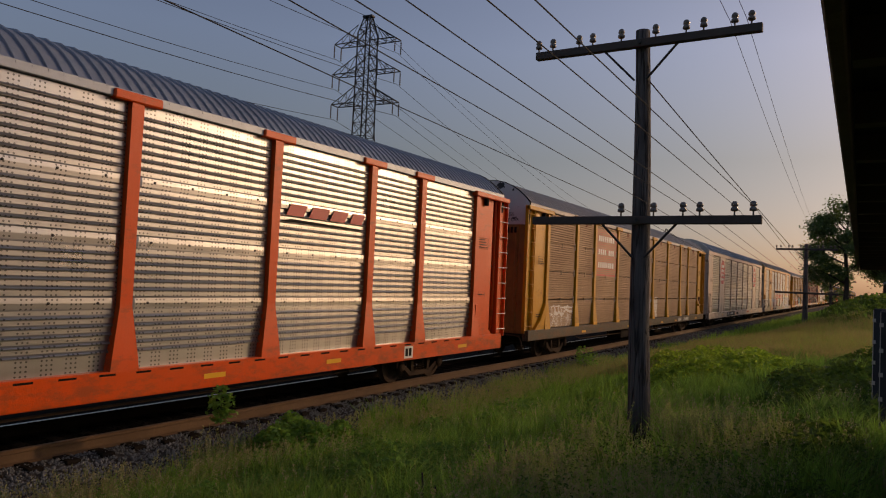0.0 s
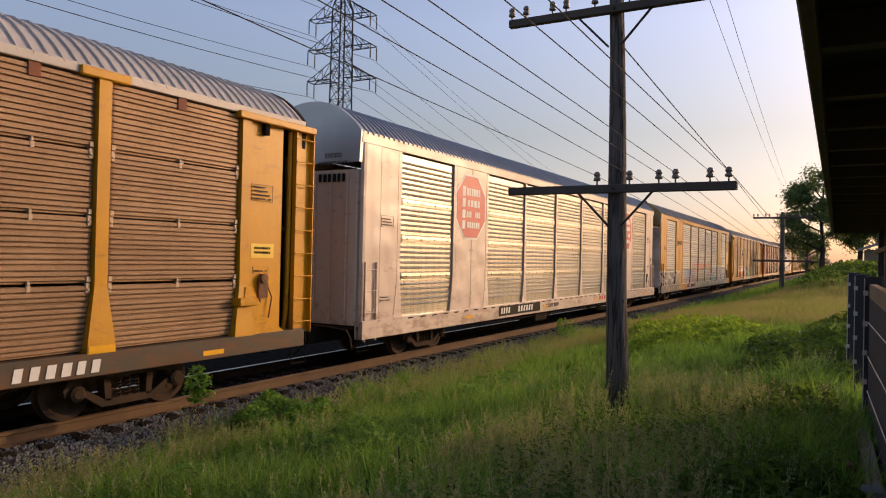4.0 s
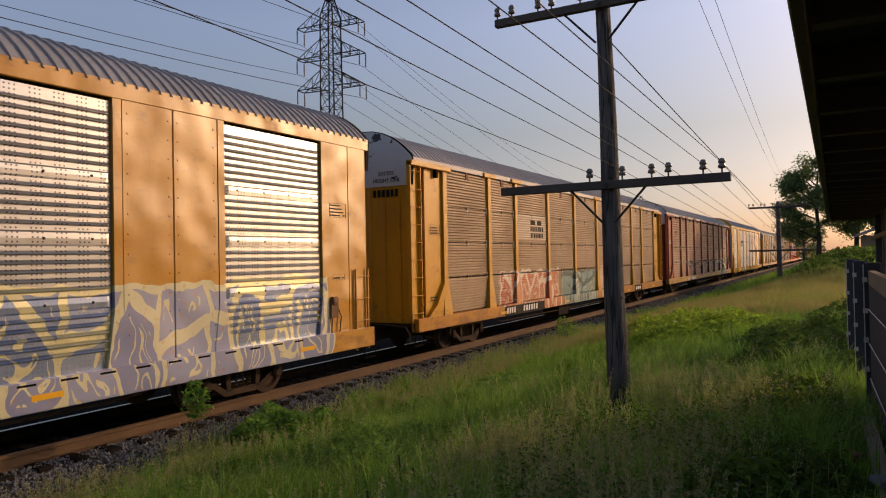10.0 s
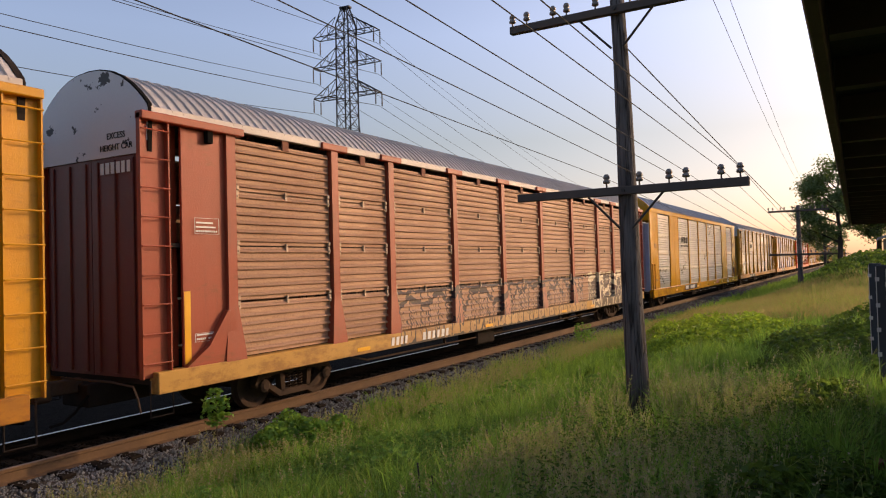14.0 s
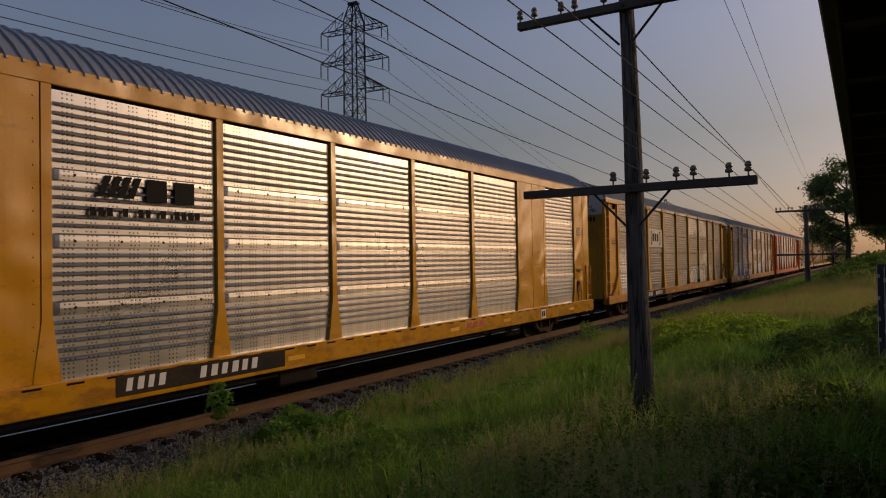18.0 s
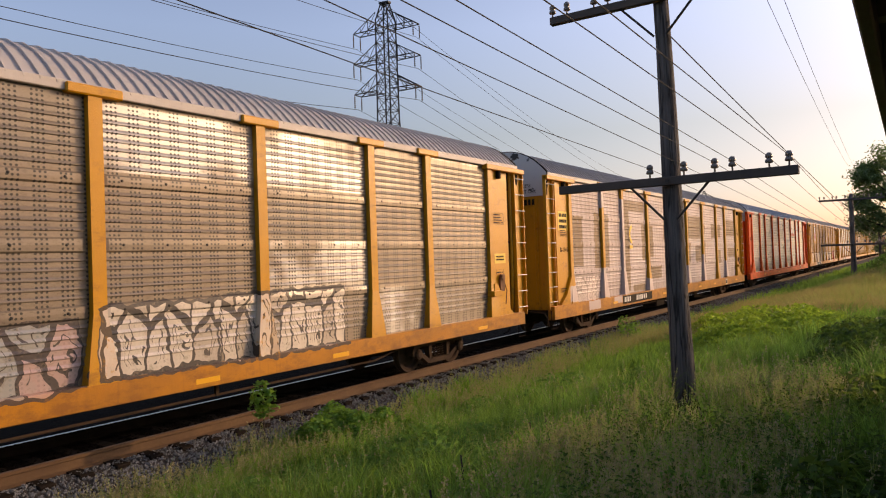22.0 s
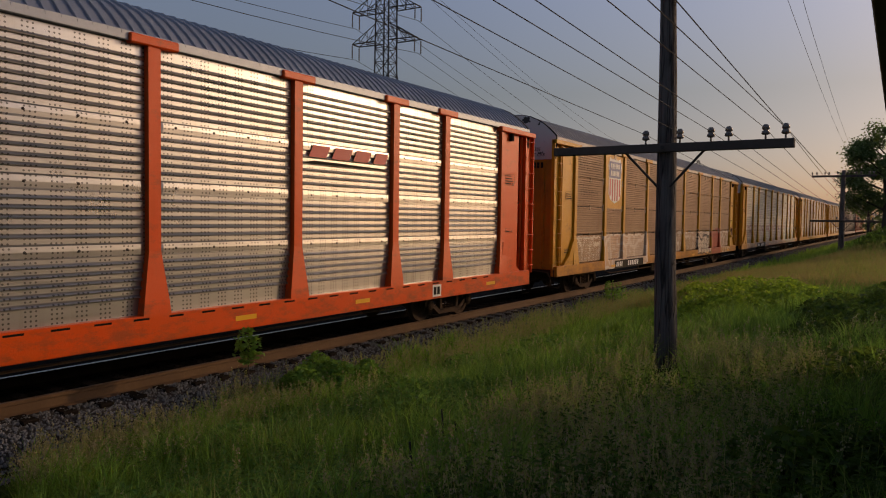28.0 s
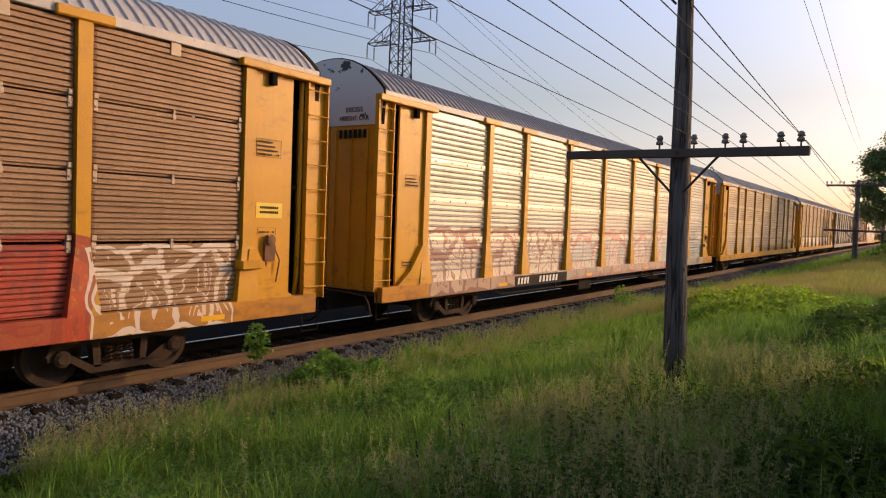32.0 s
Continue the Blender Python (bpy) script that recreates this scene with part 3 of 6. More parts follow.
def sheet_mesh(name, width, pts, ztop):
    """A pressed sheet of that width; its ridges run along it and die out before the flat edges."""
    sh = Shape()
    e = 0.05
    ring = pts + [(0.0, ztop), (-0.02, ztop), (-0.02, pts[0][1])]
    m = len(ring)
    for y, full in ((e, 0.0), (e + 0.03, 0.55), (e + 0.085, 1.0), (width - e - 0.085, 1.0), (width - e - 0.03, 0.55), (width - e, 0.0)):
        sh.v += [(p * full if p > 0 else p, y, q) for p, q in ring]
    for j in range(5):
        sh.f += [(j * m + i, j * m + (i + 1) % m, (j + 1) * m + (i + 1) % m, (j + 1) * m + i) for i in range(m)]
    for a, b in ((0.0, e), (width - e, width)):
        sh.box(-0.03, -0.014, a, b, pts[0][1], ztop)
    return sh.mesh(name)


TALL = ridge_profile([(0.2, 5, 0.125, 0), (0, 5, 0.125, 0.27), (0, 5, 0.125, 0.28), (0, 7, 0.125, 0.25)], 1.06, 0.046)
LOW = ridge_profile([(0.2, 5, 0.125, 0), (0, 5, 0.125, 0.27), (0, 5, 0.125, 0.28), (0, 7, 0.125, 0.25)], 1.06, 0.024)
FINE = [slit_profile(12, 0.0757 if z < 3.9 else 0.081, z, 0.042) for z in (1.08, 2.045, 2.995, 3.945)]
MEDIUM = [ridge_profile([(0.01, 6, 0.1515 if z < 3.9 else 0.147, 0)], z, 0.05) for z in (1.08, 2.045, 2.995, 3.945)]
_sheets = {}


def sheet(kind, width, tier=0):
    key = (kind, round(width, 3), tier)
    if key not in _sheets:
        pts, top = TALL if kind == "tall" else LOW if kind == "low" else (FINE if kind == "fine" else MEDIUM)[tier]
        _sheets[key] = sheet_mesh("side_sheet", width, pts, min(top + 0.135, 4.95) if kind in ("tall", "low") else top + 0.005)
    return _sheets[key]


def post_mesh():
    sh = Shape()
    w, g = 0.1, 0.23
    sh.prism([(-w, 1.98), (w, 1.98), (w, 4.95), (-w, 4.95)], "x", SKIN - 0.02, FACE)
    rows = [(1.98, w, FACE), (1.25, g * 0.9, FACE + 0.05), (SILL1 - 0.02, g, FACE + 0.06)]
    k = len(sh.v)
    for z, half, x in rows:
        sh.v += [(SKIN - 0.02, -half, z), (x, -half, z), (x, half, z), (SKIN - 0.02, half, z)]
    for i in range(2):
        for j in range(4):
            a, b = k + i * 4 + j, k + i * 4 + (j + 1) % 4
            sh.f.append((a, b, b + 4, a + 4))
    sh.f += [(k, k + 1, k + 2, k + 3), (k + 8, k + 9, k + 10, k + 11)]
    return sh.mesh("side_post")


def slim_post_mesh():
    sh = Shape().prism([(-0.07, 1.9), (0.07, 1.9), (0.07, 5.0), (-0.07, 5.0)], "x", SKIN - 0.02, SKIN + 0.055)
    sh.prism([(-0.2, 1.0), (0.2, 1.0), (0.07, 1.9), (-0.07, 1.9)], "x", SKIN - 0.02, SKIN + 0.06)
    return sh.mesh("side_post")


def arch(x, half=1.46, rise=CREST - SEAM + 0.02):
    """Height of the roof over its seam: sloping shoulders and a flat crown."""
    return rise * (1 - abs(x / half) ** 2.3)


def roof_mesh():
    """The arched roof with a standing rib every fifth of a metre."""
    sh, n = Shape(), 11
    arc = [(1.46, SEAM - 0.03)]
    for i in range(n + 1):
        x = 1.46 * math.cos(math.pi * i / n)
        arc.append((x, SEAM + arch(x)))
    arc.append((-1.46, SEAM - 0.03))
    ys, y = [], 0.95
    while y < 27.85:
        ys += [(y, 0.0), (y + 0.172, 0.0), (y + 0.178, 0.032), (y + 0.2, 0.032)]
        y += 0.2075
    ys.append((28.05, 0.0))
    for y, up in ys:
        for x, z in arc:
            q = Vector((x, 0, z - SEAM + 0.6)).normalized() * up
            sh.v.append((x + q.x, y, z + q.z))
    m = len(arc)
    sh.f = [(j * m + i, j * m + i + 1, (j + 1) * m + i + 1, (j + 1) * m + i) for j in range(len(ys) - 1) for i in range(m - 1)]
    return sh.mesh("roof")


def cap_ring(grow):
    pts = [(1.42 + grow, 4.4), (1.46 + grow, SEAM)]
    for i in range(1, 16):
        x = 1.46 * math.cos(math.pi * i / 16)
        pts.append((x * (1 + grow / 1.46), SEAM + 0.03 + arch(x) + grow))
    return pts + [(-1.46 - grow, SEAM), (-1.42 - grow, 4.4)]


def end_cap_mesh():
    return Shape().prism(cap_ring(0.0), "y", 0.9, 1.0).mesh("end_cap")


def cap_rim_mesh():
    return Shape().prism(cap_ring(0.022), "y", 0.915, 0.985).mesh("cap_rim")


def end_door_mesh():
    """Half of the folding end door, with its rounded outer edge and three stiffeners."""
    pts = [(0.01, 0.93), (1.15, 0.93), (1.3, 0.98), (1.38, 1.12), (1.38, 1.2), (0.01, 1.2)]
    return Shape().prism(pts, "z", 0.95, 4.4).mesh("end_door")


def sideframe_mesh():
    """Cast truck side frame, seen from its side, round its middle."""
    x0, x1 = -0.07, 0.07
    sh = Shape()
    sh.prism([(-1.05, 0.40), (-0.72, 0.34), (-0.45, 0.16), (0.45, 0.16), (0.72, 0.34), (1.05, 0.40), (1.05, 0.46), (0.7, 0.44), (0.42, 0.27), (-0.42, 0.27), (-0.7, 0.44), (-1.05, 0.46)], "x", x0, x1)
    sh.prism([(-1.08, 0.46), (-1.0, 0.62), (-0.6, 0.68), (0.6, 0.68), (1.0, 0.62), (1.08, 0.46), (0.98, 0.46), (0.9, 0.54), (0.55, 0.58), (-0.55, 0.58), (-0.9, 0.54), (-0.98, 0.46)], "x", x0, x1)
    for s in (-1, 1):
        sh.prism([(s * 0.30, 0.24), (s * 0.40, 0.24), (s * 0.44, 0.6), (s * 0.32, 0.6)], "x", x0, x1)
        sh.lathe([(0.1, 0.02), (0.12, 0.06), (0.12, 0.11), (0.07, 0.14)], 10, (0, s * 0.865, 0.42), "x")
    return sh.mesh("side_frame")


def wheel_mesh():
    sh = Shape().lathe([(0.09, -0.09), (0.1, -0.02), (0.3, -0.005), (0.34, -0.06), (0.415, -0.06), (0.42, 0.04), (0.445, 0.055), (0.445, 0.075), (0.33, 0.075), (0.3, 0.035), (0.1, 0.05), (0.09, 0.08)], 26, (0, 0, 0), "x")
    for w in range(5):
        a = w * 2 * math.pi / 5
        sh.box(-0.025, 0.0, 0.2 * math.cos(a) - 0.02, 0.2 * math.cos(a) + 0.02, 0.2 * math.sin(a) - 0.02, 0.2 * math.sin(a) + 0.02)
    return sh.mesh("wheel")


def spring_mesh():
    pts = [(0.055 * math.cos(i * 0.9), 0.055 * math.sin(i * 0.9), 0.27 + i * 0.0078) for i in range(36)]
    return Shape().cable(pts, 0.014, 3).mesh("spring")


def ladder_meshes():
    rail = Shape().box(1.40, 1.43, -0.24, 0.24, 0.98, 4.95, 0.004)
    rail.box(1.43, 1.52, -0.26, -0.235, 0.98, 4.95).box(1.43, 1.52, 0.235, 0.26, 0.98, 4.95)
    rung = Shape().tube((1.54, -0.26, 0), (1.54, 0.26, 0), 0.012, n=6)
    return rail.mesh("ladder"), rung.mesh("rung")


P = dict(post=post_mesh(), slim=slim_post_mesh(), roof=roof_mesh(), cap=end_cap_mesh(), cap_rim=cap_rim_mesh(), door=end_door_mesh(), frame=sideframe_mesh(), wheel=wheel_mesh(), spring=spring_mesh())
P["ladder"], P["rung"] = ladder_meshes()
P["edge_panel"] = Shape().prism([(0.8, 0.885), (1.2, 0.885), (1.36, 0.95), (1.41, 1.1), (1.36, 1.1), (1.18, 0.925), (0.8, 0.925)], "z", 1.0, 4.38).mesh("edge_panel")
P["stiffener"] = Shape().box(-0.045, 0.045, 0.9, 0.94, 1.0, 4.35, 0.01).mesh("stiffener")
P["high_chord"] = Shape().box(1.36, 1.465, 0.95, PITCH - 0.95, 4.99, SEAM + 0.19, 0.01).mesh("top_chord")
P["t_cap"] = Shape().box(SKIN, FACE + 0.035, -0.4, 0.4, 4.93, 5.07, 0.02).mesh("post_cap")
P["sill"] = Shape().box(1.34, FACE + 0.06, 0.95, PITCH - 0.95, SILL0, SILL1, 0.012).mesh("side_sill")
P["thin_sill"] = Shape().box(1.34, FACE + 0.06, 0.95, PITCH - 0.95, 0.73, SILL1, 0.012).mesh("side_sill")
P["chord"] = Shape().box(1.36, 1.485, 0.95, PITCH - 0.95, 4.955, SEAM + 0.035, 0.01).mesh("top_chord")
P["floor"] = Shape().box(-1.34, 1.34, 1.0, PITCH - 1.0, 0.85, 1.0).mesh("deck")
P["deck"] = Shape().box(-1.36, 1.36, 1.3, PITCH - 1.3, 2.95, 3.02).mesh("deck")
P["spine"] = Shape().box(-0.35, 0.35, 0.6, PITCH - 0.6, 0.5, 0.86, 0.02).mesh("centre_sill")
P["coupler"] = Shape().box(-0.09, 0.09, -0.02, 0.7, 0.72, 0.94, 0.02).box(-0.2, 0.16, -0.14, 0.12, 0.66, 0.98, 0.04).mesh("coupler")
P["hose"] = Shape().cable([(0.35, 0.6, 0.7), (0.36, 0.4, 0.5), (0.36, 0.2, 0.36), (0.34, 0.0, 0.33)], 0.022, 6).mesh("air_hose")
P["lever"] = Shape().cable([(0.15, 0.3, 1.0), (0.9, 0.62, 0.93), (1.36, 0.66, 0.88), (1.46, 0.66, 0.72), (1.47, 0.7, 0.5)], 0.018, 6).mesh("uncoupling_lever")
P["pipe"] = Shape().cable([(1.18, 6.0, 0.66), (1.2, 6.6, 0.52), (1.2, 14.0, 0.5), (1.2, 22.0, 0.52), (1.18, 23.0, 0.68)], 0.022, 6).box(1.17, 1.23, 9.9, 9.96, 0.5, 0.75).box(1.17, 1.23, 18.0, 18.06, 0.5, 0.75).mesh("brake_pipe")
P["axle"] = Shape().tube((-0.75, 0, 0.42), (0.75, 0, 0.42), 0.08, n=10).mesh("axle")
P["bolster"] = Shape().box(-0.85, 0.85, -0.2, 0.2, 0.44, 0.62, 0.03).mesh("bolster")
P["stirrup"] = Shape().cable([(1.5, -0.2, 0.95), (1.5, -0.2, 0.4), (1.5, 0.2, 0.4), (1.5, 0.2, 0.95)], 0.016, 6).mesh("stirrup_step")
P["end_plate"] = Shape().box(SKIN - 0.02, SKIN + 0.03, 1.52, 2.48, 1.06, 4.86, 0.008).mesh("end_plate")
P["pocket"] = Shape().box(1.16, 1.2, 1.06, 1.6, 1.06, 4.9).mesh("door_pocket")
P["door_edge"] = Shape().cable([(1.3, 1.28, 1.0), (1.36, 1.28, 1.4), (1.38, 1.28, 2.2), (1.38, 1.28, 4.85)], 0.045, 8).mesh("door_edge_strip")
P["track"] = Shape().box(SKIN, FACE + 0.07, 0.72, 2.75, 4.86, 4.99, 0.015).mesh("door_track")
P["handle"] = Shape().box(SKIN + 0.03, FACE + 0.03, 1.98, 2.1, 4.66, 4.87, 0.01).mesh("door_stop")
P["gusset"] = Shape().prism([(1.5, 1.06), (2.6, 1.06), (2.5, 1.9), (2.35, 1.9), (1.95, 1.35)], "x", SKIN + 0.03, FACE + 0.03).mesh("corner_gusset")
P["flat"] = Shape().box(SKIN - 0.02, SKIN + 0.05, 5.33, 6.245, 1.0, 5.0, 0.012).mesh("flat_panel")
P["flat2"] = Shape().box(SKIN - 0.02, SKIN + 0.05, 6.255, 7.17, 1.0, 5.0, 0.012).mesh("flat_panel")
P["corner"] = Shape().prism([(1.38, 1.02), (1.44, 1.06), (1.455, 1.14), (1.455, 1.7), (1.38, 1.7)], "z", 0.75, SEAM).mesh("corner_plate")
P["jamb"] = Shape().box(SKIN - 0.02, SKIN + 0.05, 1.71, 2.48, 0.75, SEAM, 0.012).mesh("corner_plate")
P["short_rail"] = Shape().box(1.47, 1.52, -0.23, -0.2, 0.6, 2.35).box(1.47, 1.52, 0.2, 0.23, 0.6, 2.35).mesh("ladder")
P["latch"] = Shape().box(SKIN, SKIN + 0.055, -0.035, 0.035, -0.13, 0.02, 0.008).box(SKIN, SKIN + 0.06, -0.03, 0.04, 0.035, 0.11, 0.008).lathe([(0.018, SKIN + 0.055), (0.016, SKIN + 0.07)], 6, (0, 0, -0.07), "x").mesh("latch")
P["clip"] = Shape().box(SKIN, SKIN + 0.05, -0.03, 0.03, -0.09, 0.0, 0.006).box(SKIN, SKIN + 0.045, -0.02, 0.02, 0.0, 0.06, 0.006).mesh("latch")
P["reflector"] = Shape().box(FACE + 0.055, FACE + 0.066, -0.22, 0.22, 0.8, 0.88).mesh("reflector")
P["plate"] = Shape().box(FACE + 0.055, FACE + 0.066, -1.65, 1.7, 0.72, 1.02).mesh("number_board")
P["brake"] = Shape().prism([(-0.1, -0.36), (0.12, -0.36), (0.14, -0.1), (0.05, 0.06), (-0.04, 0.08), (-0.09, -0.05)], "x", -0.08, -0.02).lathe([(0.02, -0.02), (0.085, -0.01), (0.09, 0.01), (0.03, 0.02)], 14, (0, 0.02, 0.0), "x").cable([(-0.03, -0.05, -0.3), (-0.03, -0.09, -0.6), (-0.03, -0.06, -1.0)], 0.018, 6).cable([(-0.03, 0.1, -0.1), (-0.03, 0.24, -0.35), (-0.03, 0.16, -0.75)], 0.014, 6).mesh("hand_brake")
P["brake_step"] = Shape().box(SKIN + 0.03, FACE + 0.14, 26.3, 26.7, 1.58, 1.72, 0.012).mesh("brake_step")
P["tag"] = Shape().box(SKIN + 0.02, SKIN + 0.06, -0.09, 0.09, 4.76, 4.97, 0.01).mesh("tag")
P["foot_reflector"] = Shape().prism([(-0.21, 1.05), (0.21, 1.05), (0.2, 1.16), (-0.2, 1.16)], "x", FACE + 0.061, FACE + 0.067).mesh("reflector")
P["notice"] = Shape().box(SKIN + 0.031, SKIN + 0.036, 26.72, 27.3, 2.42, 2.68).mesh("notice")


def studs(spots, r=0.014, x=0.0):
    """Small round-headed rivets or bolts standing on a sheet."""
    sh = Shape()
    for y, z in spots:
        sh.lathe([(r, x), (r * 0.8, x + r * 0.5), (r * 0.25, x + r * 0.7)], 6, (0, y, z), "x")
    return sh


P["rivets"] = studs([(y, 1.2 + i * 0.3) for y in (5.42, 6.16, 6.34, 7.08) for i in range(13)], 0.016, SKIN + 0.05).mesh("rivets")
_bolts = {}


def bolt_row(width):
    key = round(width, 3)
    if key not in _bolts:
        n = 3 if width < 2.2 else 4
        _bolts[key] = studs([((i + 0.5) * width / n, z) for z in (2.02, 2.92, 3.82) for i in range(n)], 0.022, 0.034).mesh("bolts")
    return _bolts[key]

P["box"] = Shape().box(0.6, 1.25, -0.55, 0.55, 0.28, 0.7, 0.05).tube((0.9, 0.6, 0.5), (0.9, 1.6, 0.5), 0.13, n=12).mesh("brake_cylinder")


def bars(spans, z0, z1, lean=0.0, t=0.006):
    """Lettering that is not to be read: upright bars with feet and heads, leaning by that much."""
    sh = Shape()
    for y0, y1 in spans:
        sh.prism([(y0, z0), (y1, z0), (y1 + lean, z1), (y0 + lean, z1)], "x", 0, t)
    return sh


def text_bars(y0, y1, z0, z1, n, seed, t=0.005):
    """A line of lettering as plain blocks, one for each character."""
    r = random.Random(seed)
    sh, step = Shape(), (y1 - y0) / n
    for i in range(n):
        if 2 < i < n - 2 and r.random() < 0.15:
            continue
        a = y0 + i * step
        sh.box(0, t, a, a + step * r.uniform(0.6, 0.78), z0, z1)
    return sh


def add_truck(car, y):
    truck = part("truck", P["bolster"], M["truck"], car, "rust-brown cast steel truck with coil springs", at=(0, y, 0))
    wheels = []
    for s in (1, -1):
        part("side_frame", P["frame"], M["truck"], truck, at=(s * 1.0, 0, 0))
        for d in (-0.16, 0.0, 0.16):
            part("spring", P["spring"], M["truck"], truck, at=(s * 1.0, d, 0))
        for d in (-0.865, 0.865):
            w = part("wheel", P["wheel"], M["truck"], truck, at=(s * 0.76, d, 0.42), turn=0 if s < 0 else 180)
            wheels.append((w, s, d))
    for d in (-0.865, 0.865):
        part("axle", P["axle"], M["truck"], truck, at=(0, d, 0))
    return wheels


CARS = []
WHEELS = []


def add_car(index, label, style, kind, paint, metal, sill=None, roof=None, cap=None, back=True, detail=True, ends=None):
    """One covered car of the train. style: 'ladder' with tall end ladders, or 'sealed' with smooth corners. kind: its side sheets."""
    car = tagged(new("autorack_car"), label, "rail car", "cars of the freight train")
    car.empty_display_size = 0.5
    paint, metal = paint(car), metal(car)
    sill = sill(car) if sill else paint
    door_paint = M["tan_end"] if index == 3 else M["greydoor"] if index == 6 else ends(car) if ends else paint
    roof = roof or M["zinc"]
    cap = cap or M["zinc"]
    WHEELS.append([(index, *w) for y in (4.45, PITCH - 4.45) for w in add_truck(car, y)])
    thin = kind != "tall" or index in (7, 11, 12)
    lift = 0.16 if style == "sealed" else 0.0
    part("roof", P["roof"], roof, car, "arched ribbed galvanised roof", at=(0, 0, lift))
    part("centre_sill", P["spine"], M["under"], car, "grimy dark steel spine")
    part("deck", P["floor"], M["under"], car)
    part("deck", P["deck"], M["under"], car)
    part("brake_cylinder", P["box"], M["under"], car, at=(0, 12.2, 0))
    part("brake_pipe", P["pipe"], M["truck"], car)
    sides = (0, 180) if back else (0,)
    for turn in sides:
        at = (0, 0, 0) if turn == 0 else (0, PITCH, 0)

        def put(name, me, mat, y=0.0, z=0.0, x=0.0, lab=""):
            if turn:
                return part(name, me, mat, car, lab, (-x, PITCH - y, z), 180)
            return part(name, me, mat, car, lab, (x, y, z))
        put("side_sill", P["thin_sill"] if thin else P["sill"], sill)
        put("top_chord", P["high_chord"] if lift else P["chord"], paint if lift else roof)
        for a, b in zip(POSTS, POSTS[1:]):
            if style == "sealed" and a in (5.25, 21.75):
                d = 0.0 if a == 5.25 else 16.5
                put("flat_panel", P["flat"], paint, d), put("flat_panel", P["flat2"], paint, d)
                if detail and turn == 0:
                    tagged(put("rivets", P["rivets"], paint, d), kind="stuff")
            elif kind == "tall":
                put("side_sheet", sheet("low" if index in (7, 8) else "tall", b - a - 0.1), metal, a + 0.05, x=SKIN)
                if detail and turn == 0:
                    tagged(put("bolts", bolt_row(b - a - 0.1), M["iron"], a + 0.05, x=SKIN), kind="stuff")
            else:
                for tier in range(4):
                    put("side_sheet", sheet(kind, b - a - 0.1, tier), metal, a + 0.05, x=SKIN)
        for p in POSTS:
            if style == "ladder":
                put("side_post", P["post"], paint, p)
                if p not in (2.5, 26.5):
                    put("post_cap", P["t_cap"], paint, p)
            else:
                put("side_post", P["slim"], paint, p)
        if kind != "tall" and detail and turn == 0:
            for p, q in zip(POSTS, POSTS[1:]):
                for z in (2.02, 2.97, 3.92):
                    put("latch", P["latch"], M["latch"], p + 0.17, z), put("latch", P["latch"], M["latch"], q - 0.17, z)
                    put("latch", P["clip"], M["latch"], (p + q) / 2, z)
                put("tag", P["tag"], M["tag"] if index != 10 else M["latch"], (p + q) / 2)
            for p in POSTS[1:-1] if index == 1 else ():
                put("reflector", P["foot_reflector"], M["reflect"], p)
    for turn in (0, 180):
        def put(name, me, mat, x=0.0, y=0.0, z=0.0, lab=""):
            if turn:
                return part(name, me, mat, car, lab, (-x, PITCH - y, z), 180)
            return part(name, me, mat, car, lab, (x, y, z))
        # the rear cap takes the dark underframe colour
        put("end_cap", P["cap"], M["under"] if turn else (M["tan_end"] if index == 3 else paint if index == 6 else cap), z=lift, lab="dark arched end" if turn else "pale grey arched end above the doors")
        if not turn and style == "ladder":
            put("cap_rim", P["cap_rim"], M["black"], z=lift)
        mir = P.setdefault("door_mirror", mirrored(P["door"], 0))
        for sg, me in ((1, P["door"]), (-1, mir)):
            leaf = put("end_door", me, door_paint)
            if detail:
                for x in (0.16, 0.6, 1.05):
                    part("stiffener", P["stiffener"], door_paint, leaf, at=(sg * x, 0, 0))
        if index in (3, 6):
            put("edge_panel", P["edge_panel"], M["greydoor"] if index == 3 else M["bluegrey"], lab="pale repainted strip on the end door")
        put("coupler", P["coupler"], M["truck"])
        put("air_hose", P["hose"], M["black"])
        put("uncoupling_lever", P["lever"], M["truck"])
        for _, sgn in ((0, 1), (1, -1)):
            def put2(name, me, mat, x=0.0, y=0.0, z=0.0, lab="", parent=car):
                """sgn 1: the side at +x of this end; -1: the other."""
                if sgn < 0:
                    key = me.name + "_mirror"
                    me = P.setdefault(key, mirrored(me, 0))
                    x = -x
                if turn:
                    return part(name, me, mat, parent, lab, (-x, PITCH - y, z), 180)
                return part(name, me, mat, parent, lab, (x, y, z))
            if style == "ladder":
                put2("end_plate", P["end_plate"], paint)
                # far-end pockets are black: the gap's shade is put into the colour
                put2("door_pocket", P["pocket"], M["black"] if turn and index not in (0, 9) else paint)
                put2("door_edge_strip", P["door_edge"], paint)
                put2("door_track", P["track"], paint)
                put2("door_stop", P["handle"], M["black"])
                put2("corner_gusset", P["gusset"], paint)
                lad = put2("ladder", P["ladder"], paint, y=0.98)
                for i in range(9):
                    rung = P["rung"] if sgn > 0 else P.setdefault("rung_m", mirrored(P["rung"], 0))
                    part("rung", rung, M["zinc"] if index in (0, 7, 8) else paint, lad, "", (0, 0, 1.2 + i * 0.44))
            else:
                put2("corner_plate", P["corner"], paint), put2("corner_plate", P["jamb"], paint)
                lad = put2("ladder", P["short_rail"], paint, y=1.32)
                for i in range(4):
                    rung = P["rung"] if sgn > 0 else P.setdefault("rung_m", mirrored(P["rung"], 0))
                    part("rung", rung, paint, lad, "", (-0.02 * sgn, 0, 0.75 + i * 0.48))
